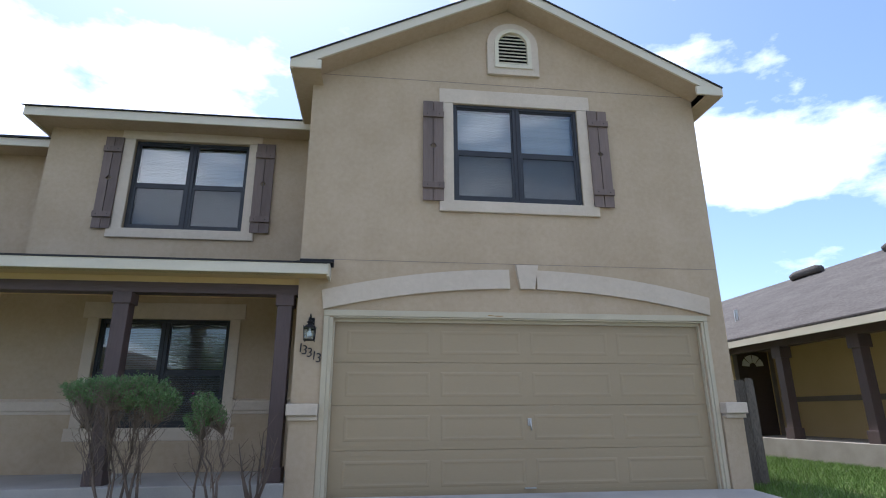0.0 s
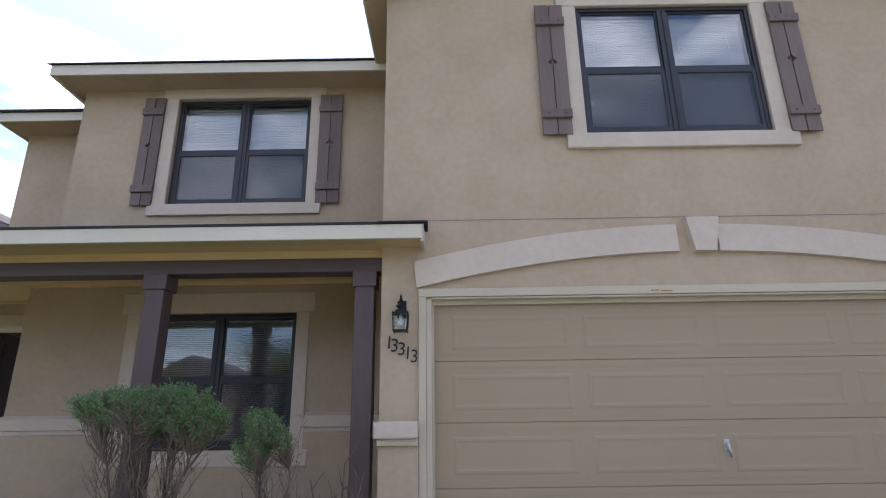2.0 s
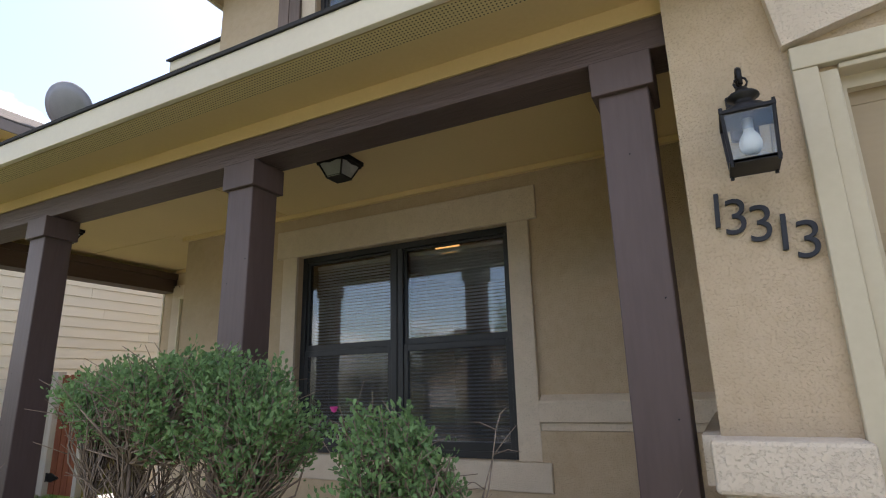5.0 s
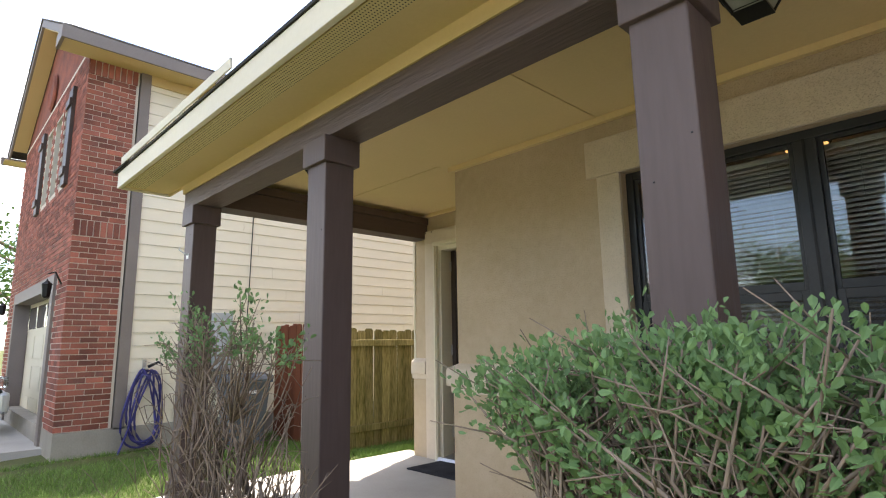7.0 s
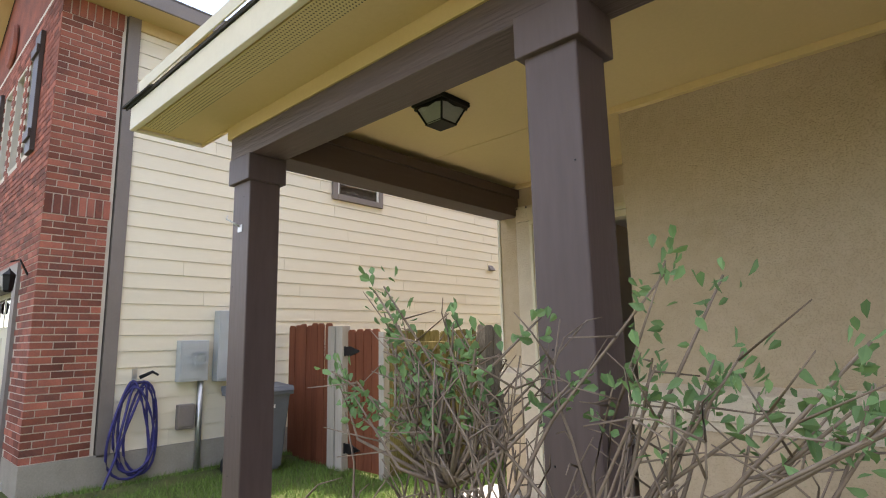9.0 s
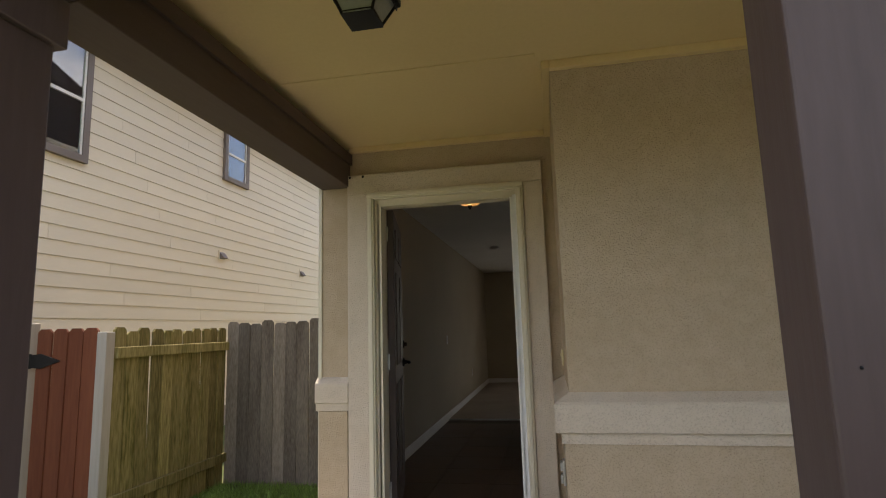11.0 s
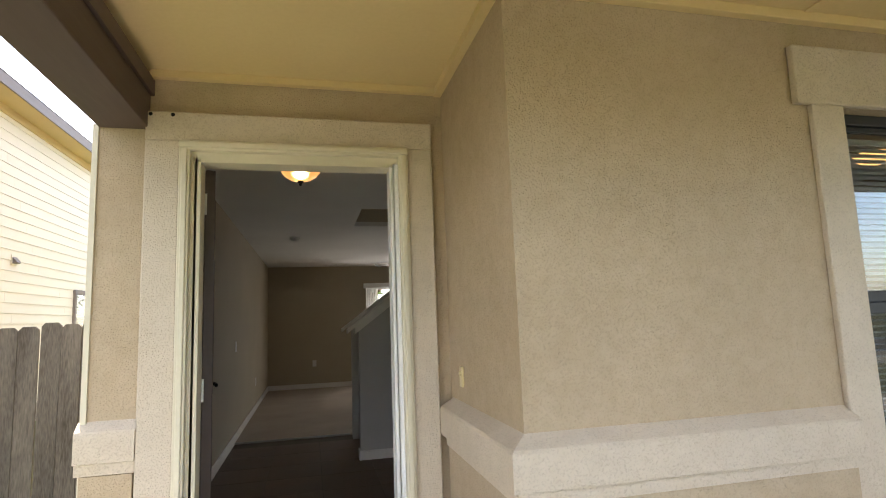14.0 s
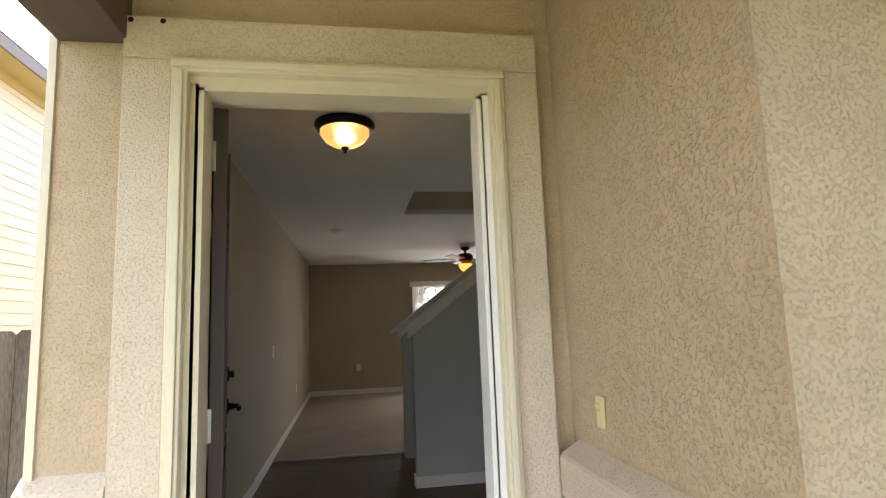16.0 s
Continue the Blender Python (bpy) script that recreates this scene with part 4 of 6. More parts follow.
for z, prof in ((0.95, "lever"), (1.09, "bolt")):
    for s in (-TH, 0):
        sg = -1 if s < 0 else 1
        k = part("lock_rose", turned([(0.036, 0), (0.034, 0.014), (0.016, 0.018), (0.016, 0.036), (0, 0.036)], (0, 0, 0), 16), BLACK_METAL, slab, "black lock", True)
        k.matrix_basis = pose(DW - 0.065, s, z, -90 * sg)
        if prof == "lever":
            part("lever", tube(bmesh.new(), [(DW - 0.065, s + sg * 0.015, z), (DW - 0.065, s + sg * 0.055, z), (DW - 0.1, s + sg * 0.06, z - 0.003), (DW - 0.18, s + sg * 0.055, z)], 0.011, 0.009, 8), BLACK_METAL, slab, "black lever handle", True)
part("latch_plate", B((DW, DW + 0.002, -0.036, -0.01, 0.94, 1.02), (DW, DW + 0.002, -0.036, -0.01, 1.08, 1.16)), BLACK_METAL, slab)
for z in (0.2, 1.0, 1.85):
    h = part("hinge", tube(bmesh.new(), [(0.0, 0.008, z - 0.05), (0.0, 0.008, z + 0.05)], 0.008, 0.008, 8), STEEL, slab, "bare steel hinge")
    part("hinge_leaf", B((-0.003, 0.0, -0.008, 0.006, z - 0.05, z + 0.05)), STEEL, slab)
door_pose = pose(-5.352, 2.6, 0.192, 0, 0, 102)
for ob in [o for o in bpy.data.objects if o.parent in (fdoor, slab)]:
    ob.matrix_parent_inverse = Matrix.Identity(4)
fdoor.matrix_basis = door_pose
solid("door_mat", B((-5.34, -4.62, 1.98, 2.4, 0.14, 0.153), bevel=0.004), MAT_RUBBER, "dark ribbed door mat on the porch slab", "mat")
bell = thing("doorbell", "almond plastic doorbell plate on the stucco", "doorbell", (-4.235, 2.25, 1.22))
part("plate", B((-4.247, -4.235, 2.228, 2.272, 1.175, 1.265), bevel=0.006), ALMOND, bell)
part("button", turned([(0.011, 0), (0.011, 0.004), (0.008, 0.006), (0, 0.006)], (0, 0, 0), 12), ALMOND, bell, "", True).matrix_basis = pose(-4.247, 2.25, 1.235, 0, -90)
cov = thing("outlet_cover", "weathered metal outlet cover low on the stucco", "outlet cover", (-4.263, 2.05, 0.66))
part("plate", B((-4.275, -4.263, 2.015, 2.085, 0.6, 0.72), bevel=0.003), STEEL, cov)
part("flap", B((-4.288, -4.275, 2.022, 2.078, 0.61, 0.65), (-4.288, -4.275, 2.022, 2.078, 0.67, 0.71), bevel=0.003), STEEL, cov)

# ---- inside ----
setting("hall_floor", B((-5.72, 0.15, 2.61, 6.5, 0.02, 0.184)), GROUT, "tile grout bed of the entry hall", "floor")
setting("carpet", B((-5.72, 0.15, 6.5, 11.35, 0.02, 0.2)), CARPET, "beige cut-pile carpet of the living room", "carpet")
bm = panel_wall("x", -5.71, 0.15, 1.765, 11.3, C0, C0 + 0.05, [(-4.37, -0.6, 5.42, 6.43), (-5.71, -4.0, 1.765, 2.62)])
for v in bm.verts:
    v.co = Vector((v.co.x, v.co.z, v.co.y))
setting("ceiling_hall", bm, CEIL_INSIDE, "white textured hall ceiling with a stairwell opening", "ceiling")
setting("stairwell_walls", B((-4.41, -4.37, 5.38, 6.47, C0 + 0.05, 5.2), (-4.37, 0.15, 5.38, 5.42, C0 + 0.05, 5.2), (-4.37, 0.15, 6.43, 6.47, C0 + 0.05, 5.2)), WALL_INSIDE, "painted walls of the stairwell above", "wall")
setting("hall_wall_left", B((-5.724, -5.71, 2.61, 11.3, 0.02, C0)), WALL_INSIDE, "greige painted hall wall", "wall")
setting("patio_slab", B((-5.7, 0.15, 11.4, 15.0, -0.12, 0.12)), CONCRETE, "pale concrete slab behind the patio door", "patio")
setting("far_wall", panel_wall("x", -5.71, 0.15, 0.02, C0, 11.3, 11.4, [(-3.78, -2.0, 0.2, 2.2)]), WALL_INSIDE, "greige painted far wall of the living room", "wall")
setting("room_partition", B((-3.3, -3.2, 1.76, 5.2, 0.1, C0), (-3.2, 0.15, 5.15, 5.25, 0.1, C0)), WALL_INSIDE, "painted partition of the front room", "wall")
setting("front_room_floor", B((-3.2, 0.15, 1.76, 5.15, 0.135, 0.15)), CARPET, "beige carpet of the front room", "floor")
setting("upper_floor", B((-4.4, 0.15, 1.76, 5.3, 3.0, 3.1), (0.31, 5.66, 0.16, 5.3, 3.0, 3.1)), CARPET, "carpet of the upper rooms", "floor")
setting("upper_partition", B((-4.4, 0.15, 5.2, 5.3, 3.1, 5.28), (0.31, 5.66, 4.6, 4.7, 3.1, 5.4), (-4.14, -4.0, 2.62, 5.2, 3.1, 5.28)), WALL_INSIDE, "painted back walls of the upper rooms", "wall")
setting("upper_ceiling", B((-4.0, 0.15, 1.76, 5.2, 5.2, 5.25), (0.31, 5.66, 0.16, 4.6, 5.3, 5.35)), CEIL_INSIDE, "white ceilings of the upper rooms", "ceiling")
setting("inner_skin", B((-4.0, 0.15, 1.765, 1.775, 2.64, 3.6), (-4.0, -3.3, 1.765, 1.775, 0.15, C0), (-5.7, -5.44, 2.612, 2.62, 0.14, C0), (-4.44, -4.02, 2.612, 2.62, 0.14, C0), (-5.44, -4.44, 2.612, 2.62, 2.26, C0)), WALL_INSIDE, "painted inner face of the front walls", "wall")
bb = thing("baseboard", "white painted baseboard along the walls", "baseboard", (-5.7, 6, 0.15), kind="structure")
part("left_run", B((-5.71, -5.698, 2.65, 11.3, 0.185, 0.285), bevel=0.003), WHITE_PAINT, bb)
part("far_run", B((-5.698, -3.86, 11.288, 11.3, 0.2, 0.29), bevel=0.003), WHITE_PAINT, bb)
part("knee_run", B((-4.443, -0.6, 5.257, 5.27, 0.185, 0.275), (-4.443, -4.43, 5.27, 5.39, 0.185, 0.275), bevel=0.003), WHITE_PAINT, bb)
part("carpet_edge", B((-5.698, -4.45, 6.49, 6.505, 0.186, 0.206)), STEEL, bb, "metal carpet edge strip")

stairs = thing("staircase", "boxed staircase between grey knee walls with white sloping caps", "stairs", (-4.4, 5.7, 0.14), kind="structure")
ks = 0.752
cap = lambda x: 1.388 + ks * (x + 4.555)
for y0, y1 in ((5.27, 5.39), (6.26, 6.38)):
    x_hi = -4.555 + (C0 - 1.388) / ks
    kw = part("knee_wall", prism([(-4.43, 0.134), (x_hi, 0.134), (x_hi, cap(x_hi) - 0.05), (-4.43, cap(-4.43) - 0.05)], "y", y0, y1), KNEE_GREY, stairs)
    part("cap", prism([(-4.54, cap(-4.54) - 0.035), (x_hi, cap(x_hi) - 0.035), (x_hi, cap(x_hi)), (-4.54, cap(-4.54))], "y", y0 - 0.03, y1 + 0.03), WHITE_PAINT, kw, "white sloping cap")
    part("cap_mould", prism([(-4.47, cap(-4.47) - 0.1), (x_hi, cap(x_hi) - 0.1), (x_hi, cap(x_hi) - 0.035), (-4.47, cap(-4.47) - 0.035)], "y", y0 - 0.014, y1 + 0.014), WHITE_PAINT, kw)
for k in range(13):
    part("step", B((-4.3 + 0.26 * k, -4.3 + 0.26 * (k + 1) + 0.02, 5.39, 6.26, 0.1, 0.184 + 0.18 * (k + 1)), bevel=0.012), CARPET, stairs)

dome = thing("hall_ceiling_lamp", "lit amber glass bowl ceiling lamp with a dark bronze rim", "ceiling lamp", (-4.942, 3.8, C0))
part("rim", turned([(0.0, 0.0), (0.165, 0.0), (0.17, -0.02), (0.15, -0.045), (0.13, -0.045), (0.13, -0.03), (0, -0.03)], (-4.942, 3.8, C0), 32), BLACK_METAL, dome, "dark bronze rim", True)
part("bowl", turned([(0.138, -0.04), (0.135, -0.07), (0.11, -0.105), (0.07, -0.13), (0.02, -0.14), (0, -0.141)], (-4.942, 3.8, C0), 32), LAMP_BOWL, dome, "lit amber bowl", True)
part("bulb", turned([(0, -0.085), (0.025, -0.08), (0.035, -0.06), (0.025, -0.04), (0, -0.035)], (-4.942, 3.8, C0), 16), LAMP_BULB, dome, "lit bulb", True)
part("finial", turned([(0.02, -0.14), (0.022, -0.15), (0.01, -0.16), (0.012, -0.17), (0, -0.178)], (-4.942, 3.8, C0), 12), BLACK_METAL, dome, "", True)
smoke = thing("smoke_detector", "small round white smoke detector on the ceiling", "smoke detector", (-5.08, 7.37, C0))
part("body", turned([(0, 0), (0.065, 0), (0.065, -0.02), (0.05, -0.035), (0.02, -0.038), (0, -0.038)], (-5.08, 7.37, C0), 20), WHITE_PAINT, smoke, "", True)
part("sounder", turned([(0.02, -0.038), (0.018, -0.043), (0, -0.044)], (-5.08, 7.37, C0), 12), WHITE_PAINT, smoke)
FX, FY = -3.165, 9.1
fan = thing("ceiling_fan", "bronze ceiling fan with dark blades and a lit amber bowl", "ceiling fan", (FX, FY, C0))
part("canopy", turned([(0, 0), (0.07, 0), (0.06, -0.04), (0.02, -0.05), (0.02, -0.1), (0, -0.1)], (FX, FY, C0), 20), BLACK_METAL, fan, "", True)
part("motor", turned([(0, -0.09), (0.09, -0.1), (0.12, -0.14), (0.12, -0.19), (0.08, -0.22), (0.06, -0.25), (0, -0.25)], (FX, FY, C0), 24), BLACK_METAL, fan, "", True)
part("light_bowl", turned([(0.1, -0.26), (0.11, -0.29), (0.08, -0.35), (0.03, -0.38), (0, -0.385)], (FX, FY, C0), 24), LAMP_FAN, fan, "lit amber bowl", True)
part("pull_chain", tube(bmesh.new(), [(FX + 0.03, FY, C0 - 0.25), (FX + 0.03, FY, C0 - 0.5)], 0.002, 0.002, 4), STEEL, fan)
for k in range(5):
    bl = part("blade", B((0.14, 0.66, -0.065, 0.065, -0.004, 0.004), bevel=0.003), DOOR_BROWN, fan)
    bl.matrix_basis = pose(FX, FY, C0 - 0.19, 10, 0, 20 + 72 * k)
slider = thing("window_4", "glazed patio door with vertical blinds drawn aside", "patio door", (-2.9, 11.32, 0.2), kind="structure")
part("frame", B((-3.78, -3.71, 11.31, 11.38, 0.2, 2.2), (-2.07, -2.0, 11.31, 11.38, 0.2, 2.2), (-3.71, -2.07, 11.31, 11.38, 2.13, 2.2), (-2.93, -2.85, 11.31, 11.38, 0.2, 2.13)), WHITE_PAINT, slider)
for a, b in ((-3.71, -2.93), (-2.85, -2.07)):
    pn = part("pane", B((a, b, 11.34, 11.346, 0.2, 2.13)), GLASS, slider)
    pn.visible_shadow = False
vb = thing("vertical_blinds", "off-white vertical blinds gathered beside the patio door", "blinds", (-3.6, 11.25, 0.2))
part("valance", B((-3.83, -1.9, 11.17, 11.29, 2.15, 2.245), bevel=0.004), WHITE_PAINT, vb, "white valance")
for k in range(7):
    part("vane", B((-0.04, 0.04, -0.001, 0.001, 0, 1.94)), CURTAIN, vb).matrix_basis = pose(-3.77 + 0.035 * k, 11.22, 0.21, 0, 0, 62)
for x, y, z, s in ((-5.71, 6.58, 1.24, "switch"), (-5.71, 8.88, 0.62, "outlet")):
    pl = thing("wall_" + s, "white plastic %s plate on the hall wall" % s, s, (x, y, z))
    part("plate", B((x, x + 0.006, y - 0.036, y + 0.036, z - 0.058, z + 0.058), bevel=0.002), WHITE_PAINT, pl)
    part("rocker", B((x + 0.006, x + 0.011, y - 0.012, y + 0.012, z - 0.03, z + 0.03), bevel=0.002), WHITE_PAINT, pl)
pl = thing("wall_outlet", "white plastic outlet plate on the far wall", "outlet", (-4.82, 11.3, 0.68))
part("plate", B((-4.857, -4.783, 11.294, 11.3, 0.62, 0.74), bevel=0.002), WHITE_PAINT, pl)
part("socket", B((-4.835, -4.805, 11.29, 11.294, 0.64, 0.67), (-4.835, -4.805, 11.29, 11.294, 0.69, 0.72)), WHITE_PAINT, pl)
for x, y, z in ((3.1, 2.3, 5.3), (-1.7, 3.2, 5.2), (-2.2, 3.0, C0), (-0.8, 3.0, C0)):
    rl = thing("room_ceiling_lamp", "small lit amber bowl ceiling lamp in an upper or front room", "ceiling lamp", (x, y, z), group="room lamps")
    part("rim", turned([(0, 0), (0.15, 0), (0.15, -0.03), (0.12, -0.04), (0, -0.04)], (x, y, z), 20), BLACK_METAL, rl, "", True)
    part("bowl", turned([(0.13, -0.04), (0.11, -0.09), (0.05, -0.12), (0, -0.125)], (x, y, z), 20), LAMP_ON, rl, "", True)

# ---- lamps and small things on the front ----
lan = thing("wall_lantern", "black metal coach lantern with clear glass, unlit", "lantern", (0.35, 0, 1.77))
LX, LY = 0.345, -0.165
part("wall_plate", B((LX - 0.045, LX + 0.045, -0.018, 0.0, 1.93, 2.11), bevel=0.008), BLACK_METAL, lan)
part("arm", tube(bmesh.new(), [(LX, -0.01, 2.03), (LX, -0.05, 2.07), (LX, -0.1, 2.12), (LX, -0.14, 2.14), (LX, -0.168, 2.12), (LX, -0.165, 2.07)], 0.012, 0.008, 8), BLACK_METAL, lan, "", True)
part("finial_ring", tube(bmesh.new(), [(LX + 0.02 * math.cos(a), LY, 2.075 + 0.02 * math.sin(a)) for a in [i * math.pi / 5 for i in range(10)]], 0.004, 0.004, 6, True), BLACK_METAL, lan, "", True)
bm = turned([(0.0, 0.115), (0.018, 0.11), (0.022, 0.095), (0.045, 0.085), (0.05, 0.075), (0.03, 0.065), (0.028, 0.05), (0.06, 0.035), (0.066, 0.02), (0.066, 0.01)], (LX, LY, 1.945), 16)
part("roof", bm, BLACK_METAL, lan, "stepped black roof", True)
part("cap_plate", B((LX - 0.08, LX + 0.08, LY - 0.08, LY + 0.08, 1.942, 1.956), bevel=0.003), BLACK_METAL, lan)
for sx in (-1, 1):
    for sy in (-1, 1):
        part("corner_bar", tube(bmesh.new(), [(LX + 0.074 * sx, LY + 0.074 * sy, 1.965), (LX + 0.064 * sx, LY + 0.064 * sy, 1.765)], 0.006, 0.006, 6), BLACK_METAL, lan)
part("bottom_frame", frame_ring([(LX - 0.072, 1.787), (LX + 0.072, 1.787), (LX + 0.072, 1.775), (LX - 0.072, 1.775)], [(LX - 0.066, 1.785), (LX + 0.066, 1.785), (LX + 0.066, 1.777), (LX - 0.066, 1.777)], LY - 0.07, LY + 0.07), BLACK_METAL, lan)
for a, (dx, dy) in enumerate(((0, -1), (0, 1), (-1, 0), (1, 0))):
    bm = bmesh.new()
    t = Vector((-dy, dx, 0))
    q = []
    for r, z in ((0.071, 1.94), (0.063, 1.785)):
        for s in (-1, 1):
            q.append(Vector((LX, LY, z)) + Vector((dx, dy, 0)) * r + t * s * (r - 0.004))
    o = Vector((dx, dy, 0)) * 0.003
    vs = [bm.verts.new(k) for k in (q[0], q[1], q[3], q[2])] + [bm.verts.new(k - o) for k in (q[0], q[1], q[3], q[2])]
    bm.faces.new(vs[:4])
    bm.faces.new(vs[4:])
    for k in range(4):
        bm.faces.new((vs[k], vs[(k + 1) % 4], vs[4 + (k + 1) % 4], vs[4 + k]))
    gp = part("pane", bm, LAMP_GLASS, lan)
    gp.visible_shadow = False
blb = part("bulb", turned([(0, -0.045), (0.02, -0.042), (0.032, -0.025), (0.034, -0.005), (0.028, 0.015), (0.016, 0.035), (0.014, 0.045), (0, 0.045)], (LX, LY, 1.865), 16), BULB, lan, "frosted white bulb", True)
part("socket", turned([(0.016, 0.04), (0.016, 0.08), (0, 0.08)], (LX, LY, 1.865), 12), STEEL, blb)

lan.scale = (0.88, 0.88, 0.88)
lan.location += Vector((-0.009, 0.0, -0.036))
for ch, x, z in (("1", 0.184, 1.612), ("3", 0.232, 1.586), ("3", 0.294, 1.556), ("1", 0.348, 1.52), ("3", 0.403, 1.492)):
    cu = bpy.data.curves.new("digit", "FONT")
    cu.body, cu.size, cu.extrude, cu.shear, cu.bevel_depth, cu.offset = ch, 0.16, 0.006, 0.06, 0.001, -0.002
    tmp = bpy.data.objects.new("digit", cu)
    me = bpy.data.meshes.new_from_object(tmp)
    bpy.data.objects.remove(tmp)
    me.materials.clear()
    me.materials.append(NUMBER_M)
    d = tagged(new("house_number", me), "dark metal house number %s on the stucco pier" % ch, "house number", "house number 13313")
    d.matrix_basis = pose(x, -0.009, z, 90, 0, 0)


def porch_lamp(x, y):
    z = 2.615
    l = thing("porch_ceiling_lamp", "black metal four-sided porch ceiling lamp with frosted panes, unlit", "ceiling lamp", (x, y, z), group="porch ceiling lamps")
    part("top_plate", B((x - 0.135, x + 0.135, y - 0.135, y + 0.135, z - 0.035, z), bevel=0.006), BLACK_METAL, l)
    part("skirt", prism([(x - 0.125, z - 0.035), (x + 0.125, z - 0.035), (x + 0.115, z - 0.06), (x + 0.06, z - 0.05), (x, z - 0.062), (x - 0.06, z - 0.05), (x - 0.115, z - 0.06)], "y", y - 0.122, y - 0.117), BLACK_METAL, l)
    part("skirt", prism([(y - 0.125, z - 0.035), (y + 0.125, z - 0.035), (y + 0.115, z - 0.06), (y + 0.06, z - 0.05), (y, z - 0.062), (y - 0.06, z - 0.05), (y - 0.115, z - 0.06)], "x", x + 0.117, x + 0.122), BLACK_METAL, l)
    part("skirt", prism([(y - 0.125, z - 0.035), (y + 0.125, z - 0.035), (y + 0.115, z - 0.06), (y + 0.06, z - 0.05), (y, z - 0.062), (y - 0.06, z - 0.05), (y - 0.115, z - 0.06)], "x", x - 0.122, x - 0.117), BLACK_METAL, l)
    a, b, z0, z1 = 0.115, 0.065, z - 0.035, z - 0.15
    c = [(-1, -1), (1, -1), (1, 1), (-1, 1)]
    for sx, sy in c:
        part("corner_bar", tube(bmesh.new(), [(x + a * sx, y + a * sy, z0), (x + b * sx, y + b * sy, z1)], 0.007, 0.007, 6), BLACK_METAL, l)
    part("bottom_ring", frame_ring([(x - b - 0.006, z1 + 0.008), (x + b + 0.006, z1 + 0.008), (x + b + 0.006, z1 - 0.006), (x - b - 0.006, z1 - 0.006)],
         [(x - b + 0.004, z1 + 0.006), (x + b - 0.004, z1 + 0.006), (x + b - 0.004, z1 - 0.004), (x - b + 0.004, z1 - 0.004)], y - b - 0.006, y + b + 0.006), BLACK_METAL, l)
    for k in range(4):
        (ax, ay), (bx, by) = c[k], c[(k + 1) % 4]
        bm = bmesh.new()
        q = [Vector((x + ax * a * 0.97, y + ay * a * 0.97, z0)), Vector((x + bx * a * 0.97, y + by * a * 0.97, z0)), Vector((x + bx * b * 0.97, y + by * b * 0.97, z1)), Vector((x + ax * b * 0.97, y + ay * b * 0.97, z1))]
        o = Vector((x, y, z - 0.08)) - sum(q, Vector()) / 4
        o = o.normalized() * 0.003
        vs = [bm.verts.new(p) for p in q] + [bm.verts.new(p + o) for p in q]
        bm.faces.new(vs[:4]), bm.faces.new(vs[4:])
        for i in range(4):
            bm.faces.new((vs[i], vs[(i + 1) % 4], vs[4 + (i + 1) % 4], vs[4 + i]))
        part("pane", bm, FROST, l)
    part("pane", B((x - b, x + b, y - b, y + b, z1 - 0.001, z1 + 0.002)), FROST, l)
    return l


FROST = surface("frosted_lamp_glass", (0.33, 0.36, 0.34), (0.42, 0.45, 0.43), 0.25, 6, 60, 0, spec=0.6)
for x, y in ((-4.89, 0.8), (-1.88, 0.82)):
    porch_lamp(x, y).scale = (0.84, 0.84, 0.84)

hook = thing("post_bracket", "small galvanised bracket and hook screwed to the porch post", "bracket", (-5.664, 0.086, 1.95))
part("plate", B((-5.70, -5.655, 0.083, 0.087, 1.925, 1.965), bevel=0.002), STEEL, hook)
part("hook_arm", tube(bmesh.new(), [(-5.68, 0.084, 1.955), (-5.7, 0.06, 1.975), (-5.74, 0.04, 2.0), (-5.75, 0.05, 2.02)], 0.006, 0.004, 6), STEEL, hook, "", True)

dish = thing("satellite_dish", "grey satellite dish on a short mast on the brick house roof", "satellite dish", (-9.5, 2.6, 5.4))
dm = pose(-9.5, 2.88, 6.05, 58, 0, -160)
bm = turned([(0.0, 0.0), (0.18, 0.014), (0.32, 0.05), (0.45, 0.1), (0.46, 0.1), (0.32, 0.035), (0.18, -0.004), (0.0, -0.016)], (0, 0, 0), 28)
part("reflector", bm, DISH_GREY, dish, "", True).matrix_basis = dm
part("mast", tube(bmesh.new(), [(-9.5, 3.0, 5.45), (-9.5, 3.0, 5.9), (-9.5, 2.93, 6.03)], 0.03, 0.03, 8), STEEL, dish, "", True)
part("feed_arm", tube(bmesh.new(), [(0, -0.4, 0.09), (0, -0.5, 0.35), (0, -0.3, 0.6)], 0.02, 0.015, 6), STEEL, dish, "", True).matrix_basis = dm
part("foot", B((-9.6, -9.4, 2.9, 3.1, 5.45, 5.52), bevel=0.004), STEEL, dish)


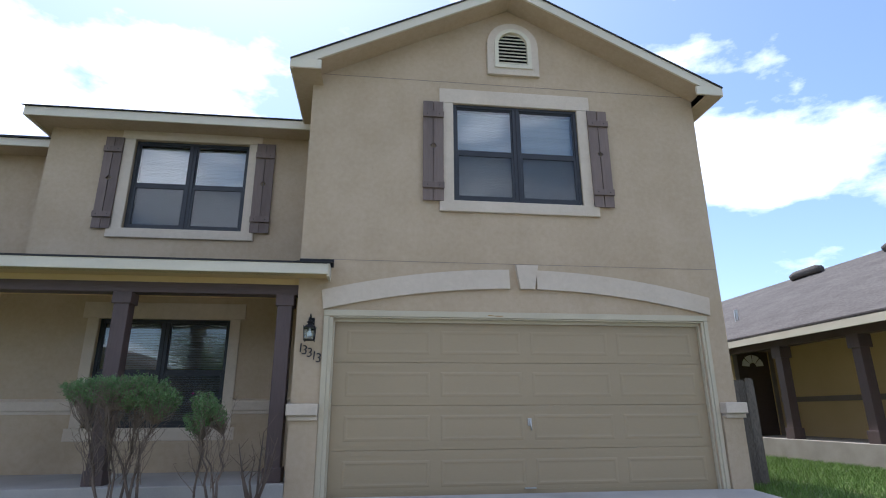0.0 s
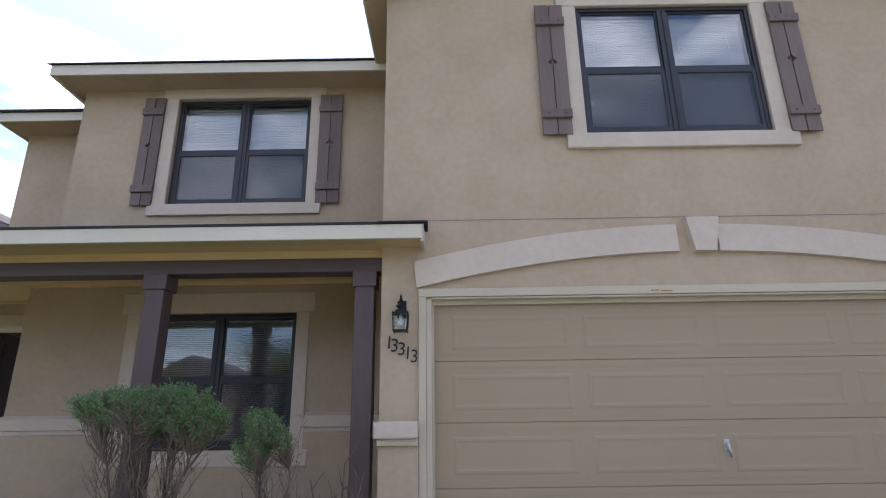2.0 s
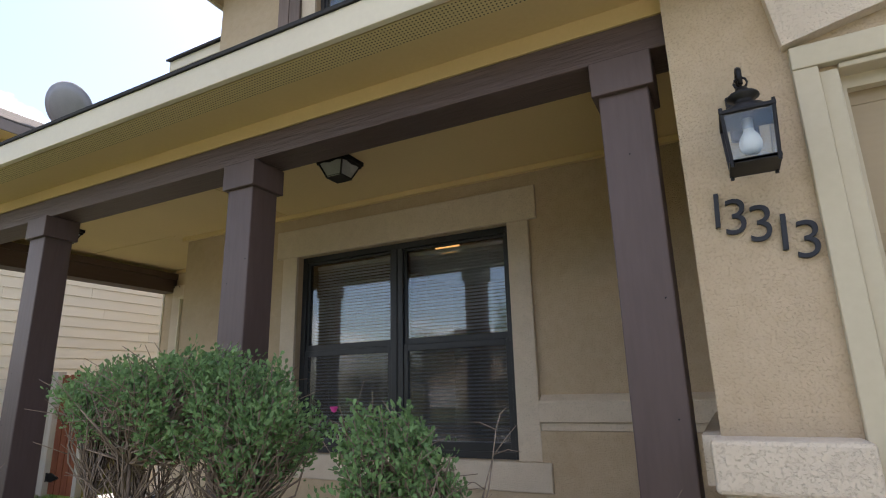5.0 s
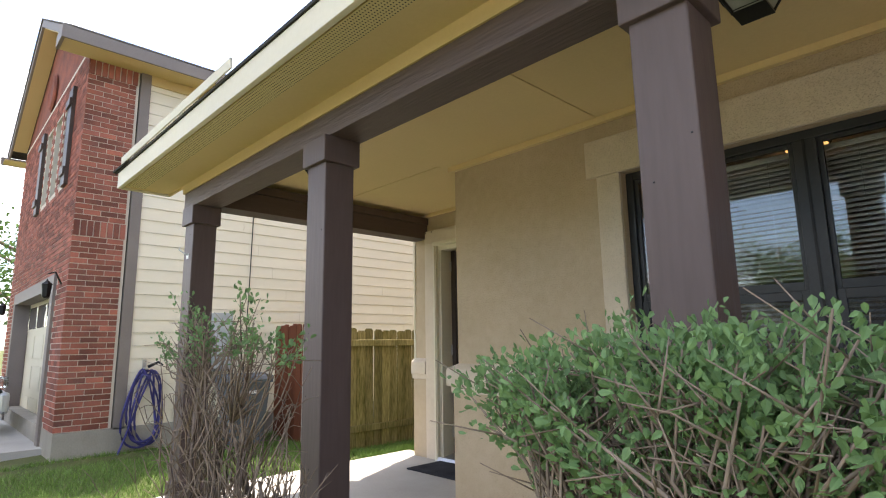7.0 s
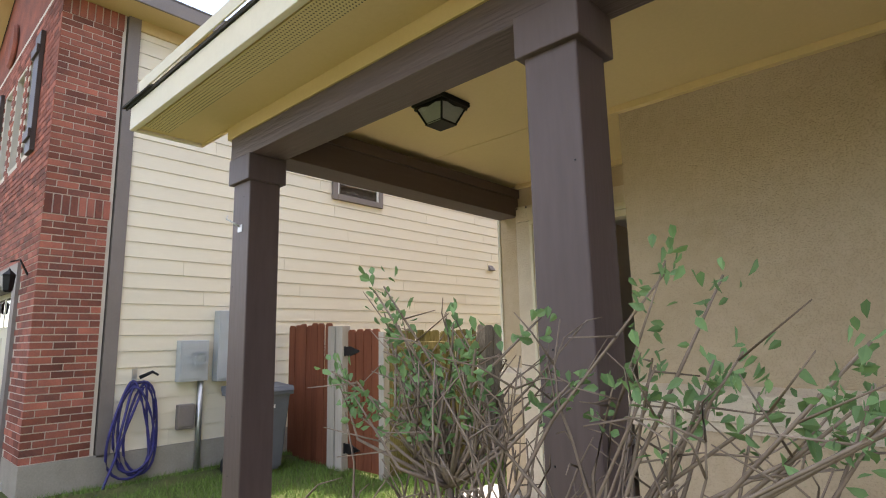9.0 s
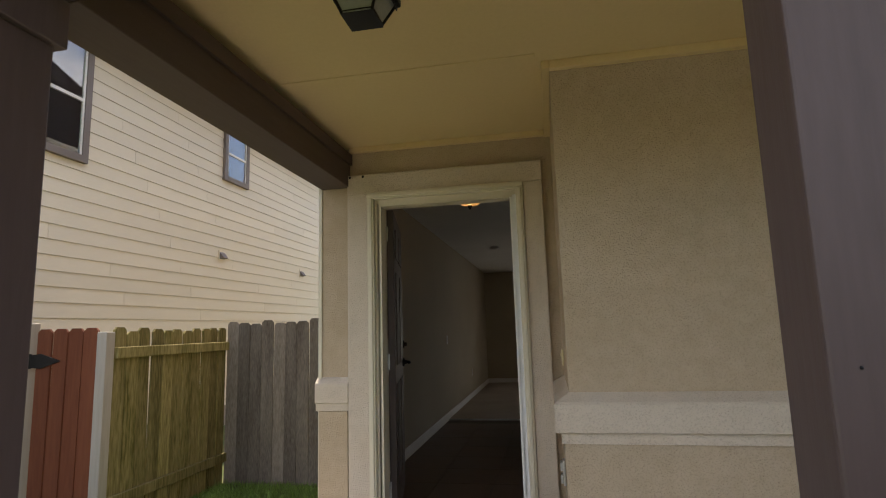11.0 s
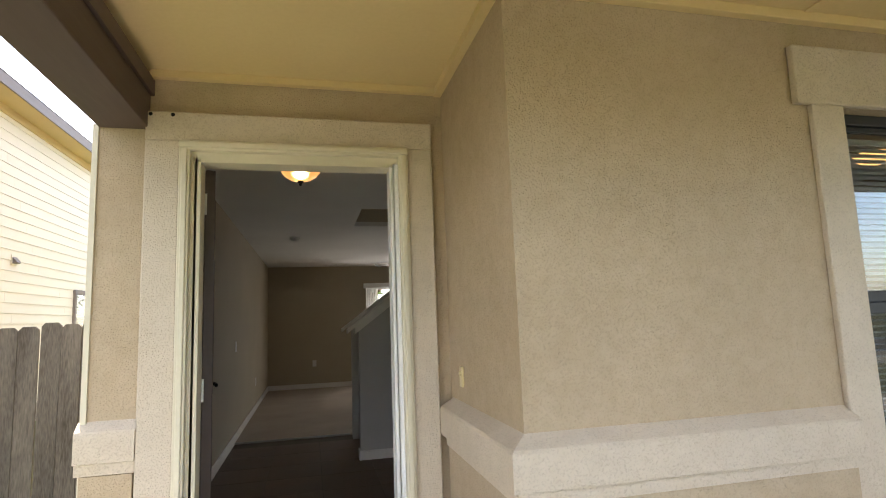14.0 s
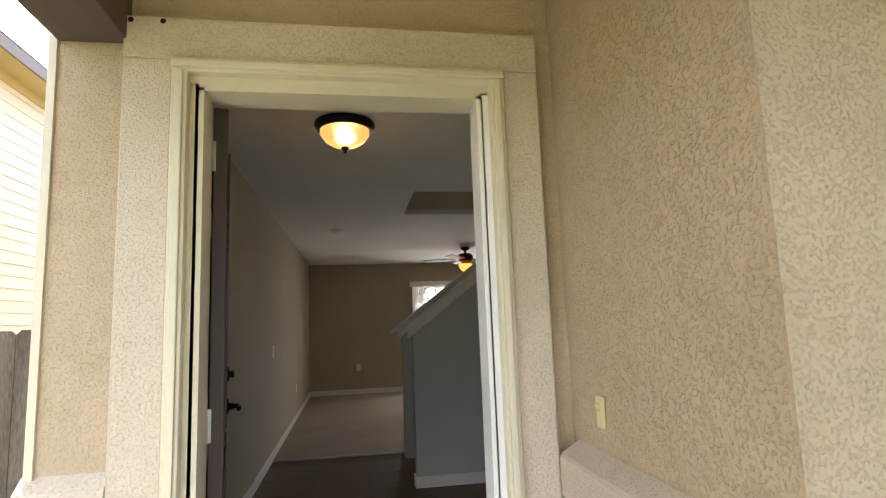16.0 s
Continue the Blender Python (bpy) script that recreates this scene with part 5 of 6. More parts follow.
# ---- shrubs ----
def shrub(name, label, base, tips, leaf_len, per_tip, seed, stems=9, bare=0, spread=0.18):
    """Stems from the base reach towards every tip; each tip carries a spray of small leaves."""
    rng = random.Random(seed)
    s = thing(name, label, "shrub", base)
    bx, by, bz = base
    wood, twigs, lv = bmesh.new(), bmesh.new(), []
    forks = []
    for k in range(stems):
        tgt = Vector(tips[rng.randrange(len(tips))])
        b = Vector((bx + rng.uniform(-spread, spread), by + rng.uniform(-0.1, 0.1), bz - 0.03))
        tgt = Vector((0.6 * tgt.x + 0.4 * (b.x + rng.uniform(-.15, .15)), tgt.y, tgt.z))
        end = b.lerp(tgt, rng.uniform(0.62, 0.8)) + Vector((rng.uniform(-.06, .06), rng.uniform(-.06, .06), rng.uniform(-.1, 0)))
        pts = [b.lerp(end, i / 6) + Vector((rng.uniform(-.025, .025), rng.uniform(-.025, .025), 0.07 * math.sin(math.pi * i / 6))) * (1 if 0 < i < 6 else 0) for i in range(7)]
        tube(wood, pts, rng.uniform(0.011, 0.02), 0.006, 6)
        forks += [pts[3], pts[4], pts[5], pts[6]]
    for t in tips:
        t = Vector(t)
        f = min(forks, key=lambda p: (p - t).length + rng.uniform(0, 0.12) + (0.3 if p.z > t.z else 0))
        mid = f.lerp(t, 0.5) + Vector((rng.uniform(-.05, .05), rng.uniform(-.05, .05), rng.uniform(-.05, .02)))
        tube(twigs, [f, f.lerp(mid, 0.6), mid, mid.lerp(t, 0.6), t], 0.0045, 0.0016, 4)
        for q in range(2):
            o = mid.lerp(t, rng.random())
            tube(twigs, [o, o + Vector((rng.uniform(-.1, .1), rng.uniform(-.1, .1), rng.uniform(-.02, .1)))], 0.002, 0.001, 3)
        way = (t - mid).normalized()
        side = way.orthogonal().normalized()
        for q in range(per_tip):
            a = q * 2.4 + rng.uniform(-.4, .4)
            u = rng.random()
            o = t + way * (0.02 - 0.11 * u) + Vector((rng.uniform(-1, 1), rng.uniform(-1, 1), rng.uniform(-1, 1))) * 0.022
            out = (side * math.cos(a) + way.cross(side) * math.sin(a)) * (0.55 + 0.6 * u) + way * (0.9 - 0.5 * u) + Vector((0, 0, rng.uniform(-.2, .3)))
            lv.append((o, out.normalized(), leaf_len * rng.uniform(0.65, 1.2)))
    for k in range(bare):
        f = forks[rng.randrange(len(forks))] + Vector((rng.uniform(-.03, .03), rng.uniform(-.03, .03), rng.uniform(-.2, .05)))
        pts, d = [f], Vector((rng.uniform(-.5, .5), rng.uniform(-.45, .45), 1)).normalized()
        for q in range(5):
            d = (d + Vector((rng.uniform(-.3, .3), rng.uniform(-.3, .3), rng.uniform(-.1, .25)))).normalized()
            pts.append(pts[-1] + d * rng.uniform(0.05, 0.1))
        tube(twigs, pts, 0.0042, 0.0013, 4)
        for q in range(3):
            o = pts[rng.randrange(2, 6)]
            e = o + Vector((rng.uniform(-.09, .09), rng.uniform(-.09, .09), rng.uniform(0, .1)))
            tube(twigs, [o, o.lerp(e, 0.5) + Vector((rng.uniform(-.015, .015), 0, 0.01)), e], 0.0022, 0.0009, 3)
    part("stems", wood, BARK, s, "grey-brown woody stems", True)
    tagged(part("twigs", twigs, TWIG, s, "thin pale twigs", True), kind="stuff")
    verts, faces = [], []
    for o, d, L in lv:
        sd = d.orthogonal().normalized()
        sd = (Matrix.Rotation(rng.uniform(0, 6.28), 3, d) @ sd)
        up = d.cross(sd) * L * 0.08
        w = L * 0.27
        i = len(verts)
        verts += [o, o + d * L * 0.4 + sd * w * 0.8 + up, o + d * L * 0.75 + sd * w + up, o + d * L, o + d * L * 0.75 - sd * w + up, o + d * L * 0.4 - sd * w * 0.8 + up]
        faces += [(i, i + 1, i + 2, i + 3), (i, i + 3, i + 4, i + 5)]
    me = bpy.data.meshes.new("leaves")
    me.from_pydata([tuple(v) for v in verts], [], faces)
    me.materials.append(LEAF)
    o = new("leaves", me)
    adopt(o, s)
    tagged(o, "small silvery green leaves", kind="stuff")
    return s


def tips_in(blobs, n, seed):
    """Twig ends spread through soft ellipsoids (x, y, z, rx, ry, rz), denser at their skin."""
    rng = random.Random(seed)
    out = []
    w = [b[3] * b[4] * b[5] for b in blobs]
    for _ in range(n):
        x, y, z, rx, ry, rz = rng.choices(blobs, w)[0]
        d = Vector((rng.gauss(0, 1), rng.gauss(0, 1), rng.gauss(0, 1))).normalized() * rng.uniform(0.35, 1.0) ** 0.5
        out.append((x + d.x * rx, y + d.y * ry, z + d.z * rz))
    return out


sh2 = shrub("sage_shrub", "leafy silver-green sage shrub on bare stems before the porch", (-1.5, -0.48, -0.07),
      tips_in([(-1.38, -0.5, 1.14, 0.34, 0.24, 0.17), (-1.75, -0.48, 1.17, 0.3, 0.23, 0.13), (-1.1, -0.48, 1.04, 0.17, 0.19, 0.14), (-2.0, -0.46, 1.16, 0.18, 0.17, 0.1)], 560, 3), 0.0195, 42, 5, 8, bare=150, spread=0.26)
sh3 = shrub("sage_shrub", "small rounded sage shrub with a few magenta flowers", (-0.58, -0.46, -0.07),
      tips_in([(-0.66, -0.5, 0.98, 0.16, 0.15, 0.15), (-0.74, -0.52, 0.84, 0.12, 0.13, 0.12), (-0.52, -0.48, 0.92, 0.06, 0.1, 0.1)], 130, 7), 0.0195, 42, 9, 4, bare=45)
sh1 = shrub("sage_shrub", "thin sage shrub of bare stems with sparse leaves beside a post", (-3.45, -0.46, -0.07),
      tips_in([(-3.86, -0.5, 1.26, 0.18, 0.12, 0.09), (-3.52, -0.5, 1.33, 0.2, 0.13, 0.09), (-3.12, -0.48, 1.3, 0.22, 0.13, 0.07), (-3.25, -0.5, 1.43, 0.05, 0.05, 0.04), (-3.84, -0.52, 1.42, 0.1, 0.08, 0.07)], 62, 11), 0.0235, 15, 13, 15, bare=230, spread=0.5)
for p in ((-0.79, -0.56, 1.1),):
    part("flower", turned([(0, 0), (0.006, 0.004), (0.012, 0.016), (0.009, 0.017), (0, 0.006)], p, 8), FLOWER, sh3, "magenta bell flower")
# a dead bush stump by the driveway post
dead = thing("dead_shrub", "bare branching stump of a dead shrub", "shrub", (-0.12, -0.3, -0.07))
rng = random.Random(21)
bm = bmesh.new()
for k in range(7):
    e = Vector((-0.12 + rng.uniform(-.3, .2), -0.3 + rng.uniform(-.15, .15), rng.uniform(0.3, 0.75)))
    b0 = Vector((-0.12 + rng.uniform(-.04, .04), -0.3, -0.1))
    m1 = b0.lerp(e, 0.5) + Vector((rng.uniform(-.06, .06), 0, 0.03))
    tube(bm, [b0, m1, e], 0.018, 0.005, 6)
    for q in range(4):
        o = m1.lerp(e, rng.random())
        tube(bm, [o, o + Vector((rng.uniform(-.14, .14), rng.uniform(-.1, .1), rng.uniform(.02, .22)))], 0.004, 0.0015, 4)
part("branches", bm, BARK, dead)


# ---- the brick and siding house next door ----
NX, NE = -9.8, 5.47
nb = thing("brick_house", "two-storey house with a red brick front and cream lap siding", "house", (-12.8, 6, -0.2))
part("foundation", B((-15.8, NX + 0.03, 0.0, 14.0, -0.5, 0.22)), FOUNDATION, nb, "stained concrete foundation")
# trim-dark backing: its colour paints the shadow lines between the siding boards
part("side_wall", B((NX - 0.2, NX - 0.02, 0.66, 14.0, 0.22, NE)), NB_TRIM, nb)
front = part("brick_wall", panel_wall("x", -15.8, NX - 0.007, 0.22, NE, 0.007, 0.2, [(-14.6, -10.75, 0.2, 2.15)] + [(-12.9 + 0.78 * k, -12.42 + 0.78 * k, 3.7, 5.0) for k in range(3)]), MORTAR, nb, "red brick front wall with pale mortar")
part("brick_gable", prism([(-15.8, NE), (NX, NE), (-12.8, NE + 1.5)], "y", 0.012, 0.2), BRICK_FAR, nb)
pier = part("brick_pier", B((NX - 0.2, NX - 0.007, 0.2, 0.64, 0.22, NE)), MORTAR, nb, "red brick corner pier with pale mortar")
part("corner_board", B((NX - 0.02, NX + 0.03, 0.655, 0.79, 0.2, NE)), NB_TRIM, nb, "grey-brown corner board")
# brown sheets behind the openings; the shade of the inside is their colour
part("inside_dark", B((-14.7, -10.7, 0.5, 0.55, -0.1, 2.3), (-13.0, -10.7, 0.4, 0.42, 3.6, 5.1)), DOOR_BROWN, nb)
ngd = part("garage_door", B((-14.6, -10.75, 0.22, 0.26, -0.05, 2.15)), PAINT_CREAM, nb, "cream sectional garage door with small arched lights")
for r in range(4):
    for c in range(4):
        part("pressed_panel", B((-14.5 + 0.96 * c, -13.66 + 0.96 * c, 0.212, 0.22, 0.04 + 0.53 * r, 0.44 + 0.53 * r), bevel=0.006), PAINT_CREAM if r < 3 else GLASS, ngd)
part("garage_frame", B((-14.75, -14.55, -0.03, 0.21, -0.02, 2.3), (-10.8, -10.6, -0.03, 0.21, -0.02, 2.3), (-14.55, -10.8, -0.03, 0.21, 2.1, 2.3)), NB_TRIM, nb, "grey-brown garage frame")
for k in range(3):
    x = -12.9 + 0.78 * k
    wd = part("window", B((x, x + 0.48, 0.14, 0.18, 3.7, 5.0)), BRONZE, nb)
    part("pane", B((x + 0.04, x + 0.44, 0.13, 0.139, 3.74, 4.33), (x + 0.04, x + 0.44, 0.13, 0.139, 4.37, 4.96)), GLASS, wd)
for x in (-13.3, -10.82):
    shx = part("shutter", B((x, x + 0.28, -0.05, 0.0, 3.6, 5.1), (x - 0.01, x + 0.29, -0.08, -0.05, 3.75, 3.86), (x - 0.01, x + 0.29, -0.08, -0.05, 4.8, 4.91), bevel=0.005), DOOR_BROWN, nb, "dark brown shutter")
part("gable_vent", turned([(0, 0.03), (0.22, 0.03), (0.3, 0.05), (0.34, 0.02), (0.34, 0)], (0, 0, 0), 24), BRICK_FAR, nb, "round brick vent").matrix_basis = pose(-12.8, 0.0, 5.8, 90)
nsl = 1.5 / 3.0
zn = lambda x: NE + nsl * (3.0 - abs(x + 12.8))
rp = lambda e, a, b: [(-12.8 - e, zn(-12.8 - e) + a), (-12.8, zn(-12.8) + a), (-12.8 + e, zn(-12.8 + e) + a), (-12.8 + e, zn(-12.8 + e) + b), (-12.8, zn(-12.8) + b), (-12.8 - e, zn(-12.8 - e) + b)]
nroof = part("roof", prism(rp(3.42, 0.16, 0.185), "y", -0.3, 14.4), SHINGLE, nb, "grey shingle roof")
part("rake_board", prism(rp(3.38, 0.02, 0.155), "y", -0.28, -0.24), NB_TRIM, nroof)
part("rake_soffit", prism(rp(3.0, 0.0, 0.018), "y", -0.24, 0.0), PAINT_YELLOW, nroof)
part("eave_soffit", B((NX - 0.01, -9.4, -0.36, 14.2, NE - 0.22, NE - 0.205), (-16.2, -15.8, -0.36, 14.2, NE - 0.22, NE - 0.205)), PAINT_YELLOW, nroof, "yellow boxed soffit")
part("eave_fascia", B((-9.4, -9.37, -0.4, 14.2, NE - 0.23, NE - 0.06), (-16.23, -16.2, -0.4, 14.2, NE - 0.23, NE - 0.06), (NX, -9.4, -0.4, -0.36, NE - 0.23, NE - 0.06)), NB_TRIM, nroof, "grey-brown fascia")
part("frieze", B((NX - 0.02, NX + 0.025, 0.79, 14.0, NE - 0.36, NE - 0.2)), PAINT_YELLOW, nroof)


def side_window(y0, y1, z0, z1):
    w = part("window", B((NX - 0.02, NX + 0.045, y0, y0 + 0.09, z0, z1), (NX - 0.02, NX + 0.045, y1 - 0.09, y1, z0, z1), (NX - 0.02, NX + 0.045, y0 + 0.09, y1 - 0.09, z1 - 0.09, z1),
             (NX - 0.02, NX + 0.05, y0 + 0.09, y1 - 0.09, z0, z0 + 0.09), bevel=0.004), NB_TRIM, nb, "grey-brown framed sash window")
    zm = (z0 + z1) / 2
    part("sash", B((NX + 0.0, NX + 0.03, y0 + 0.09, y0 + 0.12, z0 + 0.09, z1 - 0.09), (NX, NX + 0.03, y1 - 0.12, y1 - 0.09, z0 + 0.09, z1 - 0.09), (NX, NX + 0.032, y0 + 0.12, y1 - 0.12, zm - 0.02, zm + 0.02)), WHITE_PAINT, w)
    part("pane", B((NX + 0.012, NX + 0.016, y0 + 0.12, y1 - 0.12, z0 + 0.09, zm - 0.02), (NX + 0.012, NX + 0.016, y0 + 0.12, y1 - 0.12, zm + 0.02, z1 - 0.09)), GLASS, w)
    # no room here: a thin sheet whose dark colour is the room's shade
    part("backing", B((NX + 0.002, NX + 0.006, y0 + 0.1, y1 - 0.1, z0 + 0.09, z1 - 0.09)), DOOR_BROWN, w, "dark sheet behind the glass for the shaded room")


side_window(3.62, 4.63, 3.52, 5.08)
side_window(7.5, 8.29, 4.1, 5.12)
side_window(13.1, 13.85, 1.2, 2.37)
for y, z in ((7.53, 2.75), (10.62, 2.72)):
    v = part("dryer_vent", prism([(NX + 0.002, z - 0.06), (NX + 0.09, z - 0.04), (NX + 0.002, z + 0.07)], "y", y - 0.07, y + 0.07), NB_TRIM, nb, "small hooded wall vent")
    part("vent_flange", B((NX, NX + 0.012, y - 0.09, y + 0.09, z - 0.08, z + 0.09)), SIDING, v)
nl = part("coach_lamp", turned([(0, 0.24), (0.015, 0.21), (0.07, 0.16), (0.062, 0.15), (0.05, 0.0), (0.025, -0.02), (0, -0.02)], (-10.2, -0.16, 1.95), 6), BLACK_METAL, nb, "black coach lamp")
part("arm", tube(bmesh.new(), [(-10.2, 0.0, 2.12), (-10.2, -0.08, 2.28), (-10.2, -0.16, 2.25)], 0.012, 0.01, 6), BLACK_METAL, nl)
part("coach_lamp", turned([(0, 0.24), (0.015, 0.21), (0.07, 0.16), (0.062, 0.15), (0.05, 0.0), (0.025, -0.02), (0, -0.02)], (-15.1, -0.16, 1.95), 6), BLACK_METAL, nb, "black coach lamp")

# service things on the siding
def on_siding(y0, y1, z0, z1, d, name, label, cat, material=GREY_BOX):
    t = thing(name, label, cat, (NX, (y0 + y1) / 2, z0))
    part("case", B((NX + 0.012, NX + d, y0, y1, z0, z1), bevel=0.008), material, t)
    part("cover", B((NX + d, NX + d + 0.008, y0 + 0.02, y1 - 0.02, z0 + 0.03, z1 - 0.03), bevel=0.003), material, t)
    return t


mt = on_siding(1.42, 1.76, 0.92, 1.4, 0.13, "electric_meter", "grey metal electric meter box on the siding", "meter box")
part("meter_glass", turned([(0.085, 0), (0.085, 0.05), (0.06, 0.075), (0, 0.08)], (0, 0, 0), 20), LAMP_GLASS, mt, "round glass meter", True).matrix_basis = pose(NX + 0.138, 1.62, 1.18, 0, 90)
part("conduit", tube(bmesh.new(), [(NX + 0.07, 1.7, 0.97), (NX + 0.07, 1.7, -0.12)], 0.035, 0.035, 10), STEEL, mt, "pale conduit", True)
on_siding(1.86, 2.14, 0.9, 1.76, 0.16, "breaker_panel", "tall grey breaker panel on the siding", "electric panel")
on_siding(1.45, 1.64, 0.38, 0.66, 0.1, "cable_box", "small grey-brown service box on the siding", "service box", NB_TRIM)
cab = thing("wall_cable", "thin dark cable running down the siding", "cable", (NX, 2.45, 0.4))
part("wire", tube(bmesh.new(), [(NX + 0.03, 2.42, NE - 0.4), (NX + 0.035, 2.45, 3.6), (NX + 0.03, 2.43, 2.2), (NX + 0.035, 2.38, 0.5), (NX + 0.03, 2.38, -0.1)], 0.008, 0.008, 5), BLACK_METAL, cab)
hz = thing("garden_hose", "dark blue garden hose looped over a wall hook", "hose", (NX + 0.1, 0.98, 0.0))
rng = random.Random(5)
for k in range(5):
    w, h, c = rng.uniform(0.1, 0.2), rng.uniform(0.42, 0.52), 0.98 + rng.uniform(-.06, .06)
    pts = [(NX + 0.07 + 0.018 * k + 0.02 * math.sin(3 * a), c + w * math.sin(a) * (1.15 - 0.3 * math.cos(a)) + 0.03 * math.sin(2 * a + k), 0.46 + h * math.cos(a)) for a in [2 * math.pi * i / 26 for i in range(26)]]
    part("loop", tube(bmesh.new(), pts, 0.014, 0.014, 8, True), HOSE, hz, "", True)
part("tail", tube(bmesh.new(), [(NX + 0.12, 1.05, 0.9), (NX + 0.15, 0.9, 0.5), (NX + 0.14, 0.78, 0.1), (NX + 0.14, 0.7, -0.13), (NX + 0.25, 0.62, -0.14)], 0.014, 0.014, 8), HOSE, hz, "", True)
part("hook", B((NX + 0.03, NX + 0.045, 0.95, 1.0, 0.85, 1.1), (NX + 0.045, NX + 0.16, 0.96, 0.99, 0.97, 0.99)), STEEL, hz)
part("nozzle", tube(bmesh.new(), [(NX + 0.12, 1.0, 1.0), (NX + 0.16, 1.12, 1.06), (NX + 0.17, 1.18, 1.02)], 0.022, 0.012, 8), BLACK_METAL, hz, "black nozzle", True)


def wheelie(x, y):
    t = thing("trash_bin", "grey plastic wheeled trash bin with a lid", "trash bin", (x, y, -0.16))
    bm = bmesh.new()
    lo = [bm.verts.new((x + a * 0.21, y + b * 0.22, -0.1)) for a, b in ((-1, -1), (1, -1), (1, 1), (-1, 1))]
    hi = [bm.verts.new((x + a * 0.27, y + b * 0.29, 0.78)) for a, b in ((-1, -1), (1, -1), (1, 1), (-1, 1))]
    bm.faces.new(lo), bm.faces.new(hi)
    for k in range(4):
        bm.faces.new((lo[k], lo[(k + 1) % 4], hi[(k + 1) % 4], hi[k]))
    bmesh.ops.bevel(bm, geom=bm.edges[:], offset=0.03, segments=2, affect="EDGES")
    part("body", bm, BIN_PLASTIC, t)
    part("rim", B((x - 0.29, x + 0.29, y - 0.31, y + 0.31, 0.74, 0.79), bevel=0.012), BIN_PLASTIC, t)
    part("lid", prism([(x - 0.3, 0.79), (x + 0.3, 0.79), (x + 0.27, 0.84), (x - 0.1, 0.87), (x - 0.3, 0.85)], "y", y - 0.31, y + 0.31), BIN_PLASTIC, t)
    part("label", B((x + 0.262, x + 0.268, y - 0.08, y + 0.08, 0.6, 0.64)), WHITE_PAINT, t, "pale printed mark")
    for s in (-1, 1):
        part("wheel", turned([(0, -0.02), (0.11, -0.02), (0.12, 0), (0.11, 0.02), (0, 0.02)], (0, 0, 0), 16), TYRE, t, "", True).matrix_basis = pose(x - 0.2, y + s * 0.26, -0.06, 90)


wheelie(-9.2, 2.16)

# ---- fences ----
def picket(w, h, dog=0.026, t=0.018):
    return prism([(-w / 2, 0), (w / 2, 0), (w / 2, h - dog), (w / 2 - dog, h), (-w / 2 + dog, h), (-w / 2, h - dog)], "y", -t / 2, t / 2)


def fence_run(name, label, a, b, material, top, rails=(), rail_side=1, w=0.132):
    """Dog-eared pickets one by one from a to b, with rails on one side."""
    a, b = Vector(a), Vector(b)
    d = b - a
    n = max(1, round(d.length / (w + 0.009)))
    ang = math.degrees(math.atan2(d.y, d.x))
    f = thing(name, label, "fence", ((a + b) / 2).to_tuple(), group="side yard fence")
    me = mesh_of("picket", picket(w, top - a.z), material)
    for k in range(n):
        p = a.lerp(b, (k + 0.5) / n)
        piece("picket", me, f, pose(p.x, p.y, a.z + random.uniform(-0.025, 0.015), random.uniform(-0.4, 0.4), random.uniform(-0.3, 0.3), ang + random.uniform(-1.5, 1.5)))
    s = Vector((-d.y, d.x, 0)).normalized() * rail_side
    for z in rails:
        r = part("rail", B((0, d.length, 0.012, 0.05, -0.045, 0.045), bevel=0.005), material, f)
        r.matrix_basis = pose(a.x, a.y, z, 0, 0, ang) if rail_side > 0 else pose(b.x, b.y, z, 0, 0, ang + 180)
    return f


fence_run("fence_panel", "weathered grey dog-eared picket fence panel", (-7.79, 4.6, -0.17), (-5.87, 4.6, -0.17), FENCE_GREY, 1.535)
fence_run("fence_panel", "mossy green-brown picket fence panel showing its rails", (-7.8, 3.0, -0.17), (-7.8, 4.58, -0.17), FENCE_GREEN, 1.475, (0.12, 1.28), -1)
gate = fence_run("gate", "red-brown stained picket gate with black strap hinges", (-8.44, 2.92, -0.12), (-7.86, 2.92, -0.12), FENCE_RED, 1.48)
for z in (0.1, 1.23):
    hg = part("strap_hinge", prism([(-8.48, z - 0.05), (-8.38, z - 0.06), (-8.2, z), (-8.38, z + 0.06), (-8.48, z + 0.05)], "y", 2.895, 2.91), BLACK_METAL, gate, "black strap hinge")
    part("pivot", tube(bmesh.new(), [(-8.49, 2.9, z - 0.06), (-8.49, 2.9, z + 0.06)], 0.014, 0.014, 8), BLACK_METAL, hg)
part("gate_edge", B((-7.855, -7.765, 2.89, 2.98, -0.17, 1.45), bevel=0.006), FENCE_PALE, gate, "pale timber gate stile")
fence_run("fence_panel", "red-brown stained picket fence panel by the siding", (-9.75, 2.92, -0.17), (-8.8, 2.92, -0.17), FENCE_RED, 1.58)
fp = thing("gate_post", "pair of pale weathered timber gate posts", "fence post", (-8.74, 2.92, -0.2))
for x in (-8.72, -8.56):
    part("post", B((x - 0.07, x + 0.07, 2.86, 2.98, -0.3, 1.54), bevel=0.008), FENCE_PALE, fp)
fence_run("fence_panel", "short weathered grey picket fence by the garage corner", (5.86, 0.8, -0.17), (6.68, 0.8, -0.17), FENCE_GREY, 1.36)


